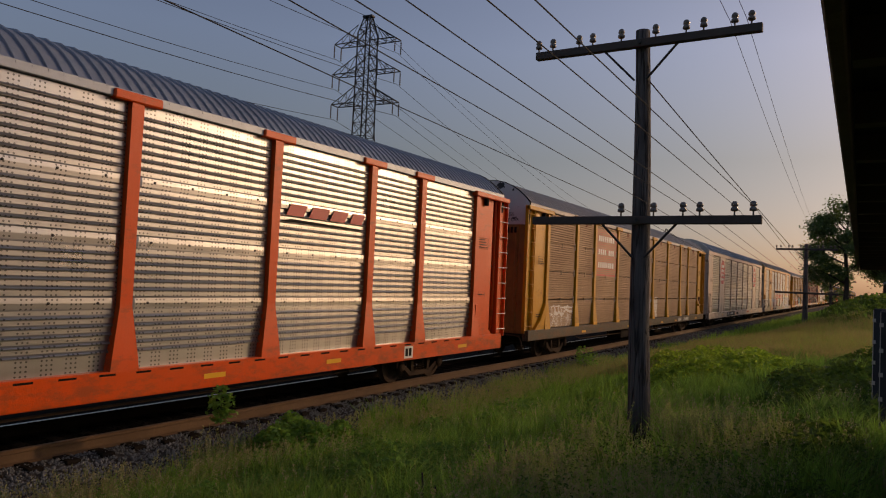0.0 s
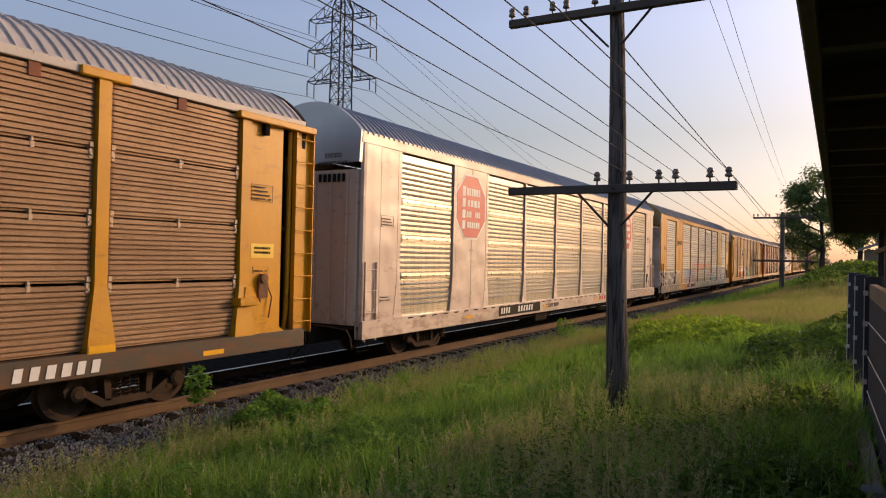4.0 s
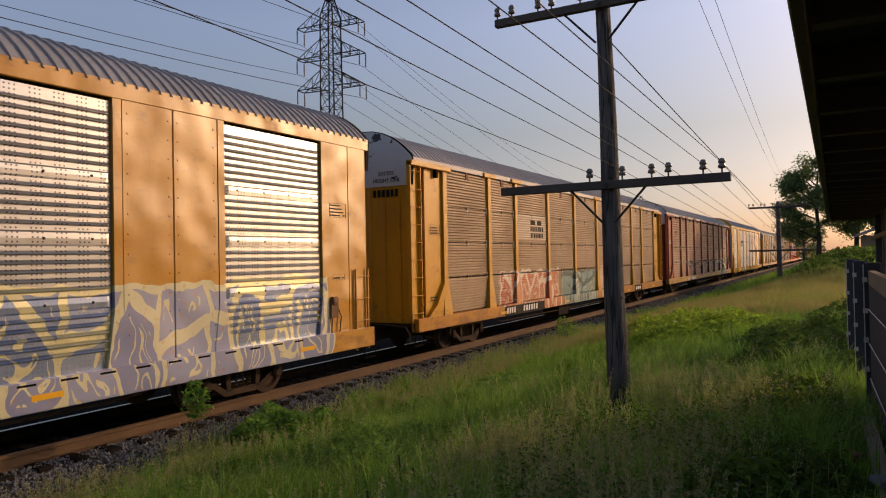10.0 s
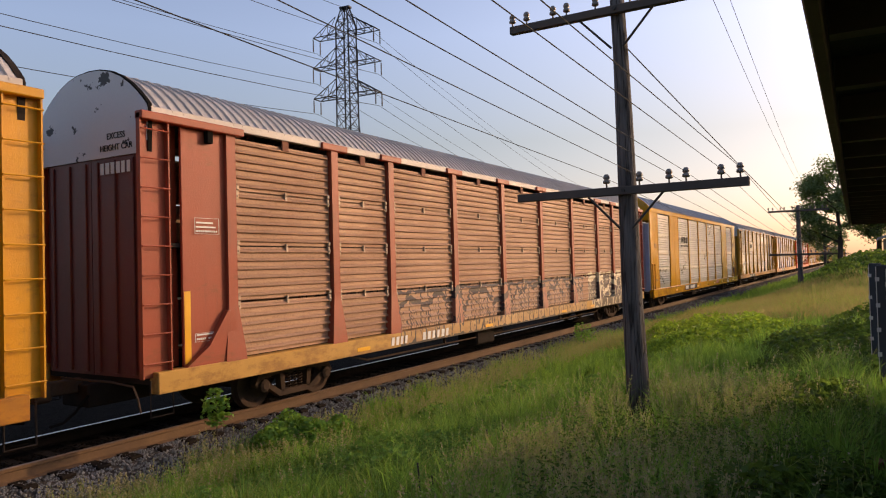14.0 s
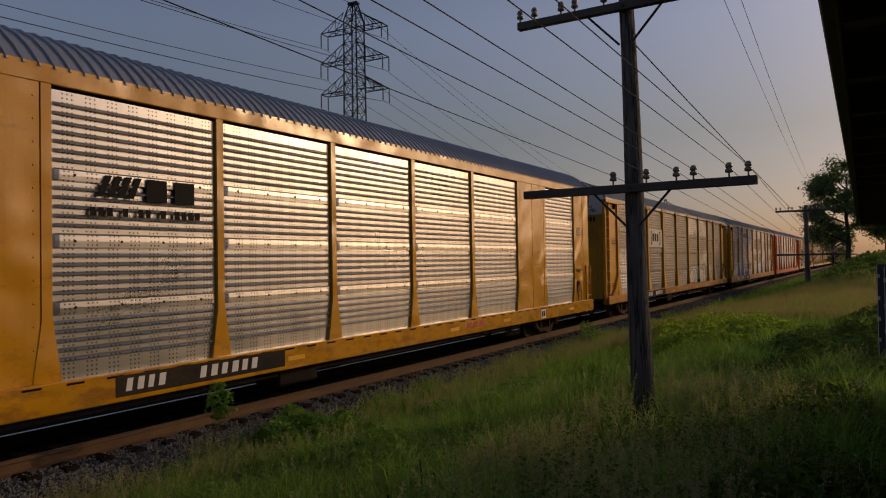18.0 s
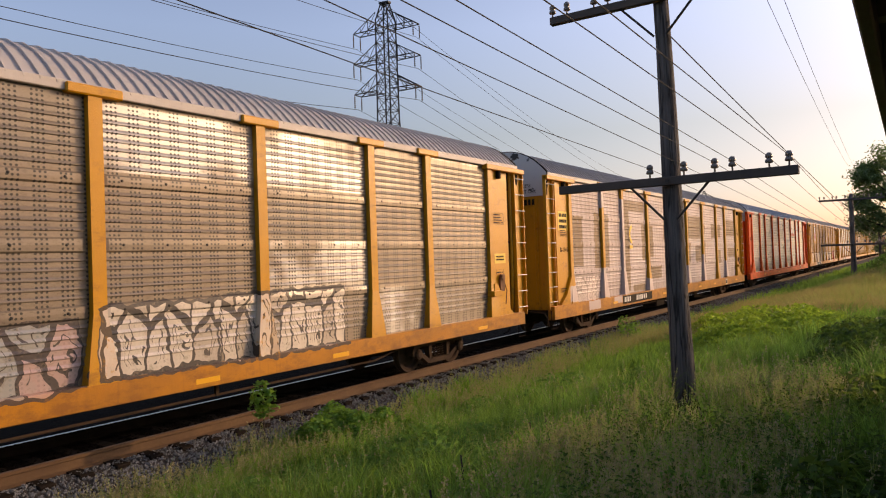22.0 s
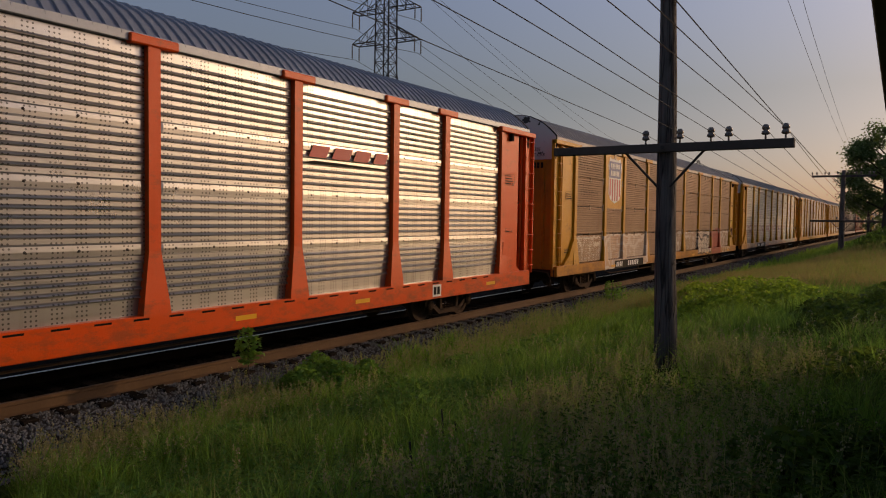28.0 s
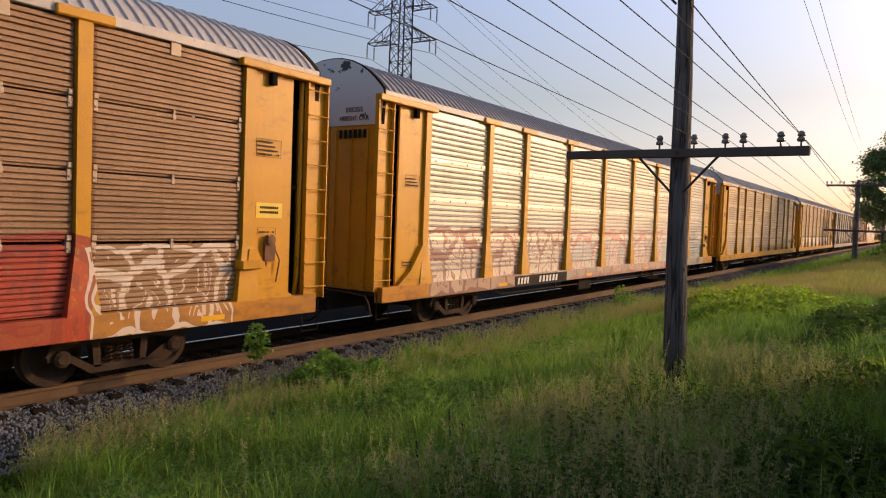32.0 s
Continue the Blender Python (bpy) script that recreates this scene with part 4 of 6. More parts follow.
            put2("stirrup_step", P["stirrup"], M["under"], y=1.05)
    if style == "sealed":
        part("hand_brake", P["brake"], M["latch"] if index == 2 else M["gear"], car, "grimy hand brake gear with hanging rods", at=(1.53, 26.72, 1.72))
    elif index not in (0, 4, 9):
        part("hand_brake", P["brake"], M["gear"], car, "rusty hand brake gear with hanging rods", at=(1.52, 26.98, 2.05))
        part("brake_step", P["brake_step"], paint, car)
        if detail:
            sign = part("notice", P["notice"], M["notice"], car, "yellow notice with dark lettering")
            for z in (2.5, 2.58):
                part("lettering", text_bars(26.8, 27.22, z, z + 0.04, 9, 4), M["ink"], sign, at=(SKIN + 0.036, 0, 0))
    CARS.append(car)
    return car


def mirrored(me, axis):
    out = me.copy()
    m = Matrix.Identity(4)
    m[axis][axis] = -1
    out.transform(m)
    out.flip_normals()
    return out

# ---- the cars, from the first in view to the last ----
YEL, YDIRT = (0.6, 0.275, 0.01), (0.32, 0.135, 0.02)
GOLD, GDIRT = (0.56, 0.25, 0.02), (0.36, 0.16, 0.025)
ORANGE, ODIRT = (0.74, 0.075, 0.0), (0.6, 0.09, 0.008)
RUSTRED, RDIRT = (0.34, 0.065, 0.03), (0.15, 0.05, 0.03)
CREAM, CDIRT = (0.58, 0.455, 0.37), (0.44, 0.33, 0.25)
BROWN = (0.4, 0.235, 0.125)
W, K = (0.75, 0.72, 0.7), (0.03, 0.03, 0.035)


def paint(color, dirt, rough=0.4, marks=(), dents=False, wear=0.4, wash=()):
    return lambda car: car_paint("car_paint", car, color, dirt, rough, marks, dents, wear, wash)


def zinc(rough=0.3, marks=(), holes=0.75, color=(0.53, 0.53, 0.525), metal=0.92, rust=(0.36, 0.29, 0.22), fade=0.28):
    return lambda car: side_sheet("bright_side_sheet", car, color, rust, metal, rough, holes, marks, None, fade)


def dull(color=BROWN, rust=(0.2, 0.1, 0.05), marks=(), holes=0.12, patches=None, metal=0.15, rough=0.6, fade=0.5, bare=0.0):
    return lambda car: side_sheet("weathered_side_sheet", car, color, rust, metal, rough, holes, marks, patches, fade, bare)


PINK = [(14.2, 17.0, 1.3, 2.1, W, (0.5, 0.4, 0.32), (0.6, 0.55, 0.5), 0.5), (3.0, 5.2, 1.2, 1.8, (0.42, 0.28, 0.18), BROWN, W, 0.6)]
G3 = [(0.8, 6.6, 0.7, 1.9, K, (0.1, 0.085, 0.085), (0.6, 0.56, 0.53), 0.7), (8.2, 12.0, 0.8, 1.9, (0.3, 0.33, 0.36), (0.5, 0.2, 0.16), (0.1, 0.2, 0.4), 0.7),
      (11.6, 19.0, 0.6, 2.35, (0.22, 0.42, 0.36), (0.36, 0.5, 0.42), (0.7, 0.17, 0.08), 1.1), (19.0, 26.6, 0.6, 2.25, (0.16, 0.22, 0.38), (0.24, 0.3, 0.45), (0.62, 0.58, 0.36), 1.0)]
G4 = [(6.0, 11.2, 0.75, 2.1, (0.5, 0.11, 0.04), (0.55, 0.17, 0.06), (0.7, 0.6, 0.5), 0.9), (11.5, 15.6, 0.75, 2.0, (0.14, 0.3, 0.29), (0.3, 0.42, 0.38), (0.05, 0.1, 0.1), 0.9), (16.3, 19.2, 0.9, 2.1, (0.55, 0.42, 0.3), BROWN, (0.62, 0.5, 0.4), 0.6)]
G5 = [(7.4, 20.0, 0.9, 2.0, (0.4, 0.26, 0.18), (0.46, 0.34, 0.27), K, 0.55, 0.3), (20.6, 26.0, 0.6, 2.1, K, (0.05, 0.05, 0.05), (0.6, 0.52, 0.36), 1.0)]
G7 = [(15.9, 18.0, 1.25, 2.1, (0.68, 0.62, 0.55), (0.5, 0.44, 0.38), (0.05, 0.045, 0.045), 0.5, 0.75), (18.0, 20.9, 1.2, 2.15, (0.68, 0.62, 0.55), (0.46, 0.4, 0.34), (0.05, 0.045, 0.045), 0.42, 0.7), (14.0, 15.7, 1.2, 1.95, (0.6, 0.4, 0.38), (0.4, 0.42, 0.42), (0.06, 0.05, 0.05), 0.6, 0.6)]
G10 = [(2.4, 4.9, 1.05, 1.95, (0.42, 0.26, 0.15), BROWN, (0.66, 0.56, 0.46), 0.42, 0.3), (5.1, 10.1, 0.95, 2.0, (0.56, 0.43, 0.34), (0.6, 0.4, 0.28), (0.66, 0.56, 0.48), 1.3, 0.8), (13.0, 15.6, 1.05, 2.0, (0.4, 0.3, 0.2), (0.42, 0.34, 0.26), (0.62, 0.56, 0.48), 0.6, 0.35), (15.8, 18.3, 1.2, 2.0, (0.4, 0.3, 0.2), BROWN, (0.6, 0.5, 0.42), 0.5, 0.4),
       (18.5, 21.4, 1.0, 2.05, (0.64, 0.55, 0.45), (0.58, 0.46, 0.36), K, 0.8), (21.6, 23.9, 0.5, 2.1, (0.42, 0.04, 0.025), (0.36, 0.06, 0.035), (0.3, 0.04, 0.03), 1.6), (23.8, 26.2, 0.9, 2.0, (0.36, 0.22, 0.13), BROWN, (0.66, 0.55, 0.46), 0.9, 0.2)]
G11 = [(2.6, 10.0, 0.9, 2.3, (0.44, 0.36, 0.32), (0.52, 0.47, 0.42), (0.24, 0.12, 0.1), 0.9, 0.6), (10.0, 20.0, 0.9, 2.3, (0.34, 0.4, 0.4), (0.54, 0.48, 0.44), (0.4, 0.2, 0.18), 1.0, 0.6), (20.0, 26.4, 0.9, 2.2, (0.2, 0.38, 0.4), (0.4, 0.46, 0.45), (0.4, 0.3, 0.26), 0.9, 0.6)]
PATCH8 = ((0.19, 0.115, 0.055), [(2.7, 3.6, 2.2, 3.85), (4.6, 5.95, 2.1, 4.0), (7.5, 8.1, 1.15, 4.4), (9.55, 10.1, 2.3, 3.7), (10.2, 11.0, 2.4, 3.7), (12.4, 13.0, 3.1, 3.9), (13.2, 14.3, 2.3, 2.8), (14.4, 15.8, 3.3, 4.15), (14.4, 15.8, 2.2, 2.78), (16.0, 18.7, 3.2, 4.3),
                            (16.0, 16.7, 2.1, 3.0), (17.6, 18.7, 2.05, 2.85), (19.0, 19.5, 3.45, 3.95), (20.8, 21.6, 3.25, 4.0), (19.0, 19.5, 2.0, 3.1), (21.9, 22.85, 3.3, 4.0), (21.9, 22.85, 1.9, 2.6), (23.9, 26.4, 3.4, 4.3), (24.6, 26.4, 2.2, 2.7), (7.3, 9.9, 4.2, 4.6), (8.4, 9.8, 1.1, 1.35), (10.3, 12.0, 1.5, 2.0)])

WASH8 = [(4.9, 5.6, 1.06, 2.1), (5.0, 5.5, 4.2, 5.2), (6.9, 7.6, 1.06, 4.6), (9.8, 10.5, 1.06, 1.55), (3.6, 4.6, 0.75, 1.05), (2.2, 2.75, 1.1, 1.6), (15.6, 16.3, 1.1, 1.9), (18.5, 19.2, 1.1, 2.4), (23.5, 24.0, 1.1, 2.0), (5.9, 6.7, 0.8, 1.05)]
dark_sill = paint((0.075, 0.06, 0.045), (0.12, 0.08, 0.05))
def flaked():
    n = Nodes("flaking_white_end_paint")
    src = n.at()
    fine = n.noise(src, 22.0, 5.0, 0.7)
    col = n.mix(n.math("MULTIPLY", fine, 0.3), (0.62, 0.61, 0.6), (0.35, 0.33, 0.31))
    bare = n.math("ADD", n.noise(n.scaled(src, 1, 1, 1.3), 2.1, 5.0, 0.6), n.math("MULTIPLY", fine, 0.06))
    n.set("Base Color", n.mix(n.ramp(bare, 0.63, 0.645), col, (0.03, 0.026, 0.024)))
    n.set("Roughness", 0.6)
    n.bump(fine, 0.002)
    return n.mat


def brown_sill(marks=(), wash=()):
    return paint((0.52, 0.205, 0.012), (0.24, 0.1, 0.025), 0.45, marks, wear=0.6, wash=wash)


white_cap = flaked()
tan_roof = plain("weathered_roof_zinc", (0.52, 0.475, 0.44), 0.6, 0.1, 0.25, 3.0, 0.002)
blue_roof = plain("bright_roof_zinc", (0.3, 0.33, 0.38), 0.5, 0.5, 0.2, 3.0, 0.002)
dark_roof = plain("dull_roof_zinc", (0.36, 0.34, 0.33), 0.55, 0.25, 0.25, 3.0, 0.002)

orange_car = add_car(0, "orange covered car carrier with bright silver ridged side sheets", "ladder", "tall", paint(ORANGE, ODIRT), zinc(0.3), roof=blue_roof)
sign_car = add_car(1, "yellow-posted covered car carrier with rusty brown sheets and a red sign", "ladder", "fine", paint(YEL, YDIRT), dull(marks=PINK), sill=dark_sill, roof=tan_roof, cap=white_cap, ends=paint((0.3, 0.17, 0.05), (0.13, 0.08, 0.04), wear=0.8))
octagon_car = add_car(2, "cream covered car carrier with silver sheets and red octagon signs", "sealed", "tall", paint(CREAM, CDIRT, 0.4, dents=True, wear=0.3), zinc(0.31, color=(0.43, 0.41, 0.365)), roof=blue_roof)
gold_car = add_car(3, "mustard covered car carrier with silver sheets and teal and blue graffiti", "sealed", "tall", paint(GOLD, GDIRT, 0.35, G3, True), zinc(0.31, G3), roof=dark_roof)
tan_car = add_car(4, "yellow-posted covered car carrier with tan sheets and orange graffiti", "ladder", "fine", paint(YEL, YDIRT, 0.4, G4), dull((0.42, 0.28, 0.165), marks=G4, holes=0.15), sill=brown_sill(G4), roof=tan_roof, cap=white_cap)
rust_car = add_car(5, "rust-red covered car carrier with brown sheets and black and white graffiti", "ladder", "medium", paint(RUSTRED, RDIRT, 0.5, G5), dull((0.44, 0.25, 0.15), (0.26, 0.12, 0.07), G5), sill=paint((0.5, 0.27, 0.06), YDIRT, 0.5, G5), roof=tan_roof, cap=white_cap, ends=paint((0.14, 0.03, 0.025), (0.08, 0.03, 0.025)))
golden_car = add_car(6, "golden yellow covered car carrier with shining silver side sheets", "sealed", "tall", paint(YEL, GDIRT, 0.24, dents=True, wear=0.25), zinc(0.29), roof=blue_roof)
grey_car = add_car(7, "yellow-posted covered car carrier with dusty grey sheets and white graffiti", "ladder", "tall", paint(YEL, YDIRT, 0.4, G7), dull((0.3, 0.25, 0.19), (0.2, 0.14, 0.09), G7, 0.9, None, 0.25, 0.42, 0.5, 0.65), sill=brown_sill(G7), roof=tan_roof, cap=white_cap, ends=paint((0.42, 0.24, 0.03), (0.18, 0.12, 0.05), wear=0.7))
patched_car = add_car(8, "yellow covered car carrier with whitewashed sheets and bare brown patches", "ladder", "tall", paint(YEL, YDIRT, wash=WASH8), dull((0.54, 0.45, 0.44), (0.3, 0.2, 0.13), [(2.6, 5.0, 1.1, 1.9, (0.5, 0.42, 0.38), (0.6, 0.5, 0.46), (0.25, 0.2, 0.18), 0.5)], 0.6, PATCH8, 0.1, 0.55, 0.4), sill=brown_sill((), WASH8), roof=dark_roof, cap=white_cap)
second_orange = add_car(9, "orange covered car carrier with bright silver ridged sheets and tagged sill", "ladder", "tall", paint(ORANGE, ODIRT), zinc(0.3), roof=blue_roof)
shield_car = add_car(10, "yellow-posted covered car carrier with brown sheets and a shield sign", "ladder", "fine", paint(YEL, YDIRT, 0.4, [G10[1], *G10[4:]]), dull((0.4, 0.23, 0.125), marks=G10), sill=brown_sill([G10[1], *G10[4:]]), roof=tan_roof, cap=white_cap, ends=paint((0.46, 0.22, 0.02), (0.2, 0.11, 0.04), wear=0.7))
bright_car = add_car(11, "yellow covered car carrier with pale bright sheets and pastel graffiti", "ladder", "tall", paint(YEL, YDIRT), zinc(0.4, G11, 0.3, (0.6, 0.57, 0.5), 0.35), sill=brown_sill(G11), roof=dark_roof, cap=white_cap)
add_car(12, "yellow covered car carrier with pale tan side sheets", "ladder", "tall", paint(YEL, YDIRT), dull((0.5, 0.4, 0.28), marks=[], holes=0.3, metal=0.4, rough=0.42), roof=tan_roof, back=False, detail=False)
add_car(13, "yellow covered car carrier with brown side sheets and pale graffiti", "ladder", "fine", paint(YEL, YDIRT), dull((0.42, 0.29, 0.17), marks=[(4, 24, 0.8, 1.9, (0.5, 0.4, 0.3), BROWN, W, 0.8)]), roof=tan_roof, back=False, detail=False)
for i, (lab, style, kind, pa, me) in enumerate([
        ("dark grey covered car carrier with dull side sheets", "ladder", "tall", paint((0.12, 0.11, 0.1), RDIRT), dull((0.2, 0.19, 0.17), metal=0.3)),
        ("rust-red covered car carrier with brown side sheets", "ladder", "medium", paint(RUSTRED, RDIRT), dull((0.34, 0.22, 0.14))),
        ("yellow covered car carrier with silver side sheets", "sealed", "tall", paint(GOLD, GDIRT), zinc(0.35)),
        ("yellow-posted covered car carrier with tan side sheets", "ladder", "fine", paint(YEL, YDIRT), dull((0.42, 0.32, 0.22))),
        ("cream covered car carrier with grey side sheets", "sealed", "tall", paint(CREAM, CDIRT), zinc(0.4)),
        ("yellow covered car carrier with brown side sheets", "ladder", "fine", paint(YEL, YDIRT), dull()),
        ("grey covered car carrier with pale side sheets", "sealed", "tall", paint((0.4, 0.38, 0.36), CDIRT), zinc(0.4))]):
    add_car(14 + i, lab, style, kind, pa, me, roof=tan_roof, back=False, detail=False)

# ---- signs and stencils on the cars ----
TIP = SKIN + 0.05


def octagon(car, y):
    w, z = 0.93, 3.92
    ring = [(y + w * 1.0 * math.cos(math.pi / 8 + i * math.pi / 4), z + w * math.sin(math.pi / 8 + i * math.pi / 4)) for i in range(8)]
    rim = [(y + (p - y) * 1.07, z + (q - z) * 1.07) for p, q in ring]
    part("sign_rim", Shape().prism(rim, "x", SKIN + 0.05, SKIN + 0.056), M["white"], car)
    plate = part("sign", Shape().prism(ring, "x", SKIN + 0.056, SKIN + 0.062), M["red"], car, "red octagon sign with a pale border")
    for k, (zz, n, h) in enumerate(((4.36, 6, 0.24), (4.04, 4, 0.22), (3.73, 8, 0.2), (3.43, 6, 0.2))):
        rows = text_bars(y - 0.3 + 0.05 * (k % 2), y + 0.56, zz - h / 2, zz + h / 2 - 0.03, n, 10 + k)
        rows.prism([(y - 0.56, zz - h / 2 - 0.03), (y - 0.38, zz - h / 2 - 0.03), (y - 0.36, zz + h / 2), (y - 0.54, zz + h / 2)], "x", 0, 0.005)
        part("lettering", rows, M["white"], plate, at=(SKIN + 0.062, 0, 0))


octagon(octagon_car, 6.2), octagon(octagon_car, 22.62)
red_board = part("sign", Shape().box(SKIN + 0.03, SKIN + 0.038, 7.33, 10.05, 2.95, 4.8), M["red"], sign_car, "faded red board with pale lettering")
for k, zz in enumerate((4.45, 3.92, 3.4)):
    part("lettering", text_bars(7.7, 9.7, zz - 0.11, zz + 0.11, 8, 30 + k), M["white"], red_board, at=(SKIN + 0.038, 0, 0))
for car in (orange_car, second_orange):
    part("sign", bars([(19.15 + i * 0.62, 19.15 + i * 0.62 + w) for i, w in enumerate((0.46, 0.5, 0.46, 0.4))], 3.62, 3.84, 0.12), M["red"], car, "dark red slanted emblem of the railway", at=(TIP, 0, 0))
    part("sign", Shape().prism([(18.98, 3.5), (21.4, 3.5), (21.4, 3.53), (19.3, 3.56)], "x", TIP, TIP + 0.006), M["ink"], car, "thin black line under the emblem")
part("sign", bars([(7.95 + i * 0.16, 8.05 + i * 0.16) for i in range(4)], 3.55, 3.86, 0.14), M["ink"], golden_car, "black emblem of slanted strokes", at=(TIP, 0, 0))
em3 = Shape().box(0, 0.006, 5.55, 5.6, 3.45, 3.95).box(0, 0.006, 6.9, 6.95, 3.45, 3.95).box(0, 0.006, 5.75, 6.1, 3.55, 3.8).box(0, 0.006, 6.2, 6.4, 3.55, 3.8).box(0, 0.006, 6.5, 6.78, 3.55, 3.8)
part("sign", em3, M["dimblack"], gold_car, "faded dark bracketed emblem", at=(SKIN + 0.05, 0, 0))
part("sign", text_bars(8.75, 9.75, 3.52, 3.86, 2, 5), M["ink"], golden_car, at=(TIP, 0, 0))
part("lettering", text_bars(7.85, 9.75, 3.28, 3.4, 15, 7), M["ink"], golden_car, at=(TIP, 0, 0))
grey_sign = part("sign", Shape().box(TIP - 0.015, TIP, 7.36, 10.04, 3.12, 4.02), M["palefield"], grey_car, "pale painted field with a dark bracketed emblem")
em = Shape().box(0, 0.006, 7.85, 7.93, 3.25, 3.92).box(0, 0.006, 7.85, 8.02, 3.84, 3.92).box(0, 0.006, 7.85, 8.02, 3.25, 3.33).box(0, 0.006, 9.52, 9.6, 3.25, 3.92).box(0, 0.006, 9.43, 9.6, 3.84, 3.92).box(0, 0.006, 9.43, 9.6, 3.25, 3.33)
part("emblem", em, M["ink"], grey_sign, at=(TIP, 0, 0))
part("emblem", text_bars(8.12, 9.38, 3.42, 3.8, 3, 9), M["ink"], grey_sign, at=(TIP, 0, 0))
tan_sign = part("sign", Shape().box(SKIN + 0.03, SKIN + 0.038, 7.4, 10.0, 3.15, 3.95), M["palefield"], tan_car, "pale painted field with dark lettering")
for k, (zz, n) in enumerate(((3.72, 2), (3.5, 7), (3.28, 8))):
    part("lettering", text_bars(8.55, 9.75, zz - 0.08, zz + 0.08, n, 50 + k), M["ink"], tan_sign, at=(SKIN + 0.038, 0, 0))
part("reflector", Shape().box(SKIN + 0.031, SKIN + 0.036, 1.54, 1.66, 1.1, 2.25), M["reflect"], rust_car, "upright strip of yellow reflecting tape")
# the shield
sx, sy = SKIN + 0.045, 6.25
board = part("sign", Shape().box(sx - 0.01, sx, 5.38, 7.12, 2.96, 4.92), paint(YEL, YDIRT)(shield_car), shield_car, "yellow board with a red, white and blue shield")
rim = [(0, 3.15), (0.46, 3.28), (0.64, 3.5), (0.64, 4.3), (0.72, 4.52), (0.55, 4.84), (0.27, 4.75), (0, 4.86)]
rim = rim + [(-a, b) for a, b in rim[::-1][1:-1]]
part("emblem", Shape().prism([(sy + a, b) for a, b in rim], "x", sx, sx + 0.005), M["white"], board)
for i in range(5):
    a = sy - 0.56 + i * 0.253
    part("emblem", Shape().box(sx + 0.005, sx + 0.009, a, a + 0.12, 3.42 if i in (0, 4) else 3.25, 4.05), M["red"], board)
part("emblem", Shape().box(sx + 0.005, sx + 0.009, sy - 0.61, sy + 0.61, 4.09, 4.69), M["blue"], board)
for k, zz in enumerate((4.53, 4.26)):
    part("lettering", text_bars(sy - 0.46, sy + 0.46, zz - 0.09, zz + 0.09, 6, 60 + k), M["white"], board, at=(sx + 0.009, 0, 0))
for word, zz in (("We will", 4.42), ("deliver", 3.5)):
    part("lettering", letters(word, 0.62), M["dimblack"], shield_car, "faded dark slogan", at=(SKIN + 0.037, 3.85, zz))
slot = Shape().box(FACE + 0.056, FACE + 0.062, 0, 0.25, 1.0, 1.03).mesh("slot")
for car in (orange_car, octagon_car, gold_car, golden_car, second_orange):
    for i in range(40):
        part("slot", slot, M["black"], car, at=(0, 2.8 + i * 0.58, 0))
word = letters("LD.LMT 80000", 0.2)
part("lettering", word, M["ink"], octagon_car, at=(FACE + 0.064, 12.5, 0.85))
part("number_board", Shape().box(FACE + 0.055, FACE + 0.064, 21.85, 23.25, 0.72, 1.03), M["ink"], tan_car, "black board behind the owner's mark")
for car, y in ((octagon_car, 18.0), (golden_car, 18.2), (tan_car, 22.0), (orange_car, 10.0)):
    part("sign", bars([(y, y + 0.22), (y + 0.34, y + 0.56), (y + 0.68, y + 0.9)], 0.8, 0.96, 0.08), M["red"] if car is not tan_car else M["white"], car, "slanted owner's mark on the sill", at=(FACE + 0.066, 0, 0))
for car, text, size, y, z, x in ((octagon_car, "BI", 0.28, 27.6, 2.55, SKIN + 0.06), (golden_car, "FB-661", 0.165, 26.78, 2.15, SKIN + 0.06), (patched_car, "B-1165", 0.2, 2.05, 2.75, SKIN + 0.034)):
    part("lettering", letters(text, size), M["ink"], car, at=(x, y, z))
near_notice = part("notice", Shape().box(SKIN + 0.031, SKIN + 0.037, 1.66, 2.38, 3.35, 3.95), M["notice"], patched_car, "yellow notice with dark lettering beside the ladder")
for z, n in ((3.78, 5), (3.6, 7), (3.42, 8)):
    part("lettering", text_bars(1.74, 2.3, z, z + 0.1, n, int(z * 10)), M["ink"], near_notice, at=(SKIN + 0.037, 0, 0))
half_ring = Shape()
for i in range(9):
    w0, w1 = math.pi * (0.5 + i / 9), math.pi * (0.5 + (i + 1) / 9)
    half_ring.prism([(8.3 + r * math.cos(w) * 0.9, 3.3 + r * math.sin(w)) for r, w in ((0.22, w0), (0.36, w0), (0.36, w1), (0.22, w1))], "x", 0, 0.006)
half_ring.box(0, 0.006, 8.0, 8.32, 2.76, 2.88)
part("emblem", half_ring, M["notice"], patched_car, "remnant of a yellow curved emblem", at=(TIP, 0, 0))
EXCESS = letters("EXCESS", 0.14), letters("HEIGHT CAR", 0.14)
for car in CARS[1:13]:
    for k, me in enumerate(EXCESS):
        ob = part("lettering", me, M["ink"], car, at=(0.7, 0.893, 4.72 - k * 0.18), turn=-90)
    part("number_board", text_bars(-0.4, 0.4, -0.09, 0.09, 6, 3), M["white"] if car in (rust_car,) else M["ink"], car, at=(0.7, 0.893, 4.22), turn=-90)
def figures(a, b, count, seed):
    """An owner's mark or a number as leaning bars."""
    r, sh, step = random.Random(seed), Shape(), (b - a) / count
    for i in range(count):
        p, w = a + i * step, step * r.uniform(0.5, 0.62)
        sh.prism([(p, 0.79), (p + w, 0.79), (p + w + 0.03, 0.97), (p + 0.03, 0.97)], "x", 0, 0.004)
    return sh


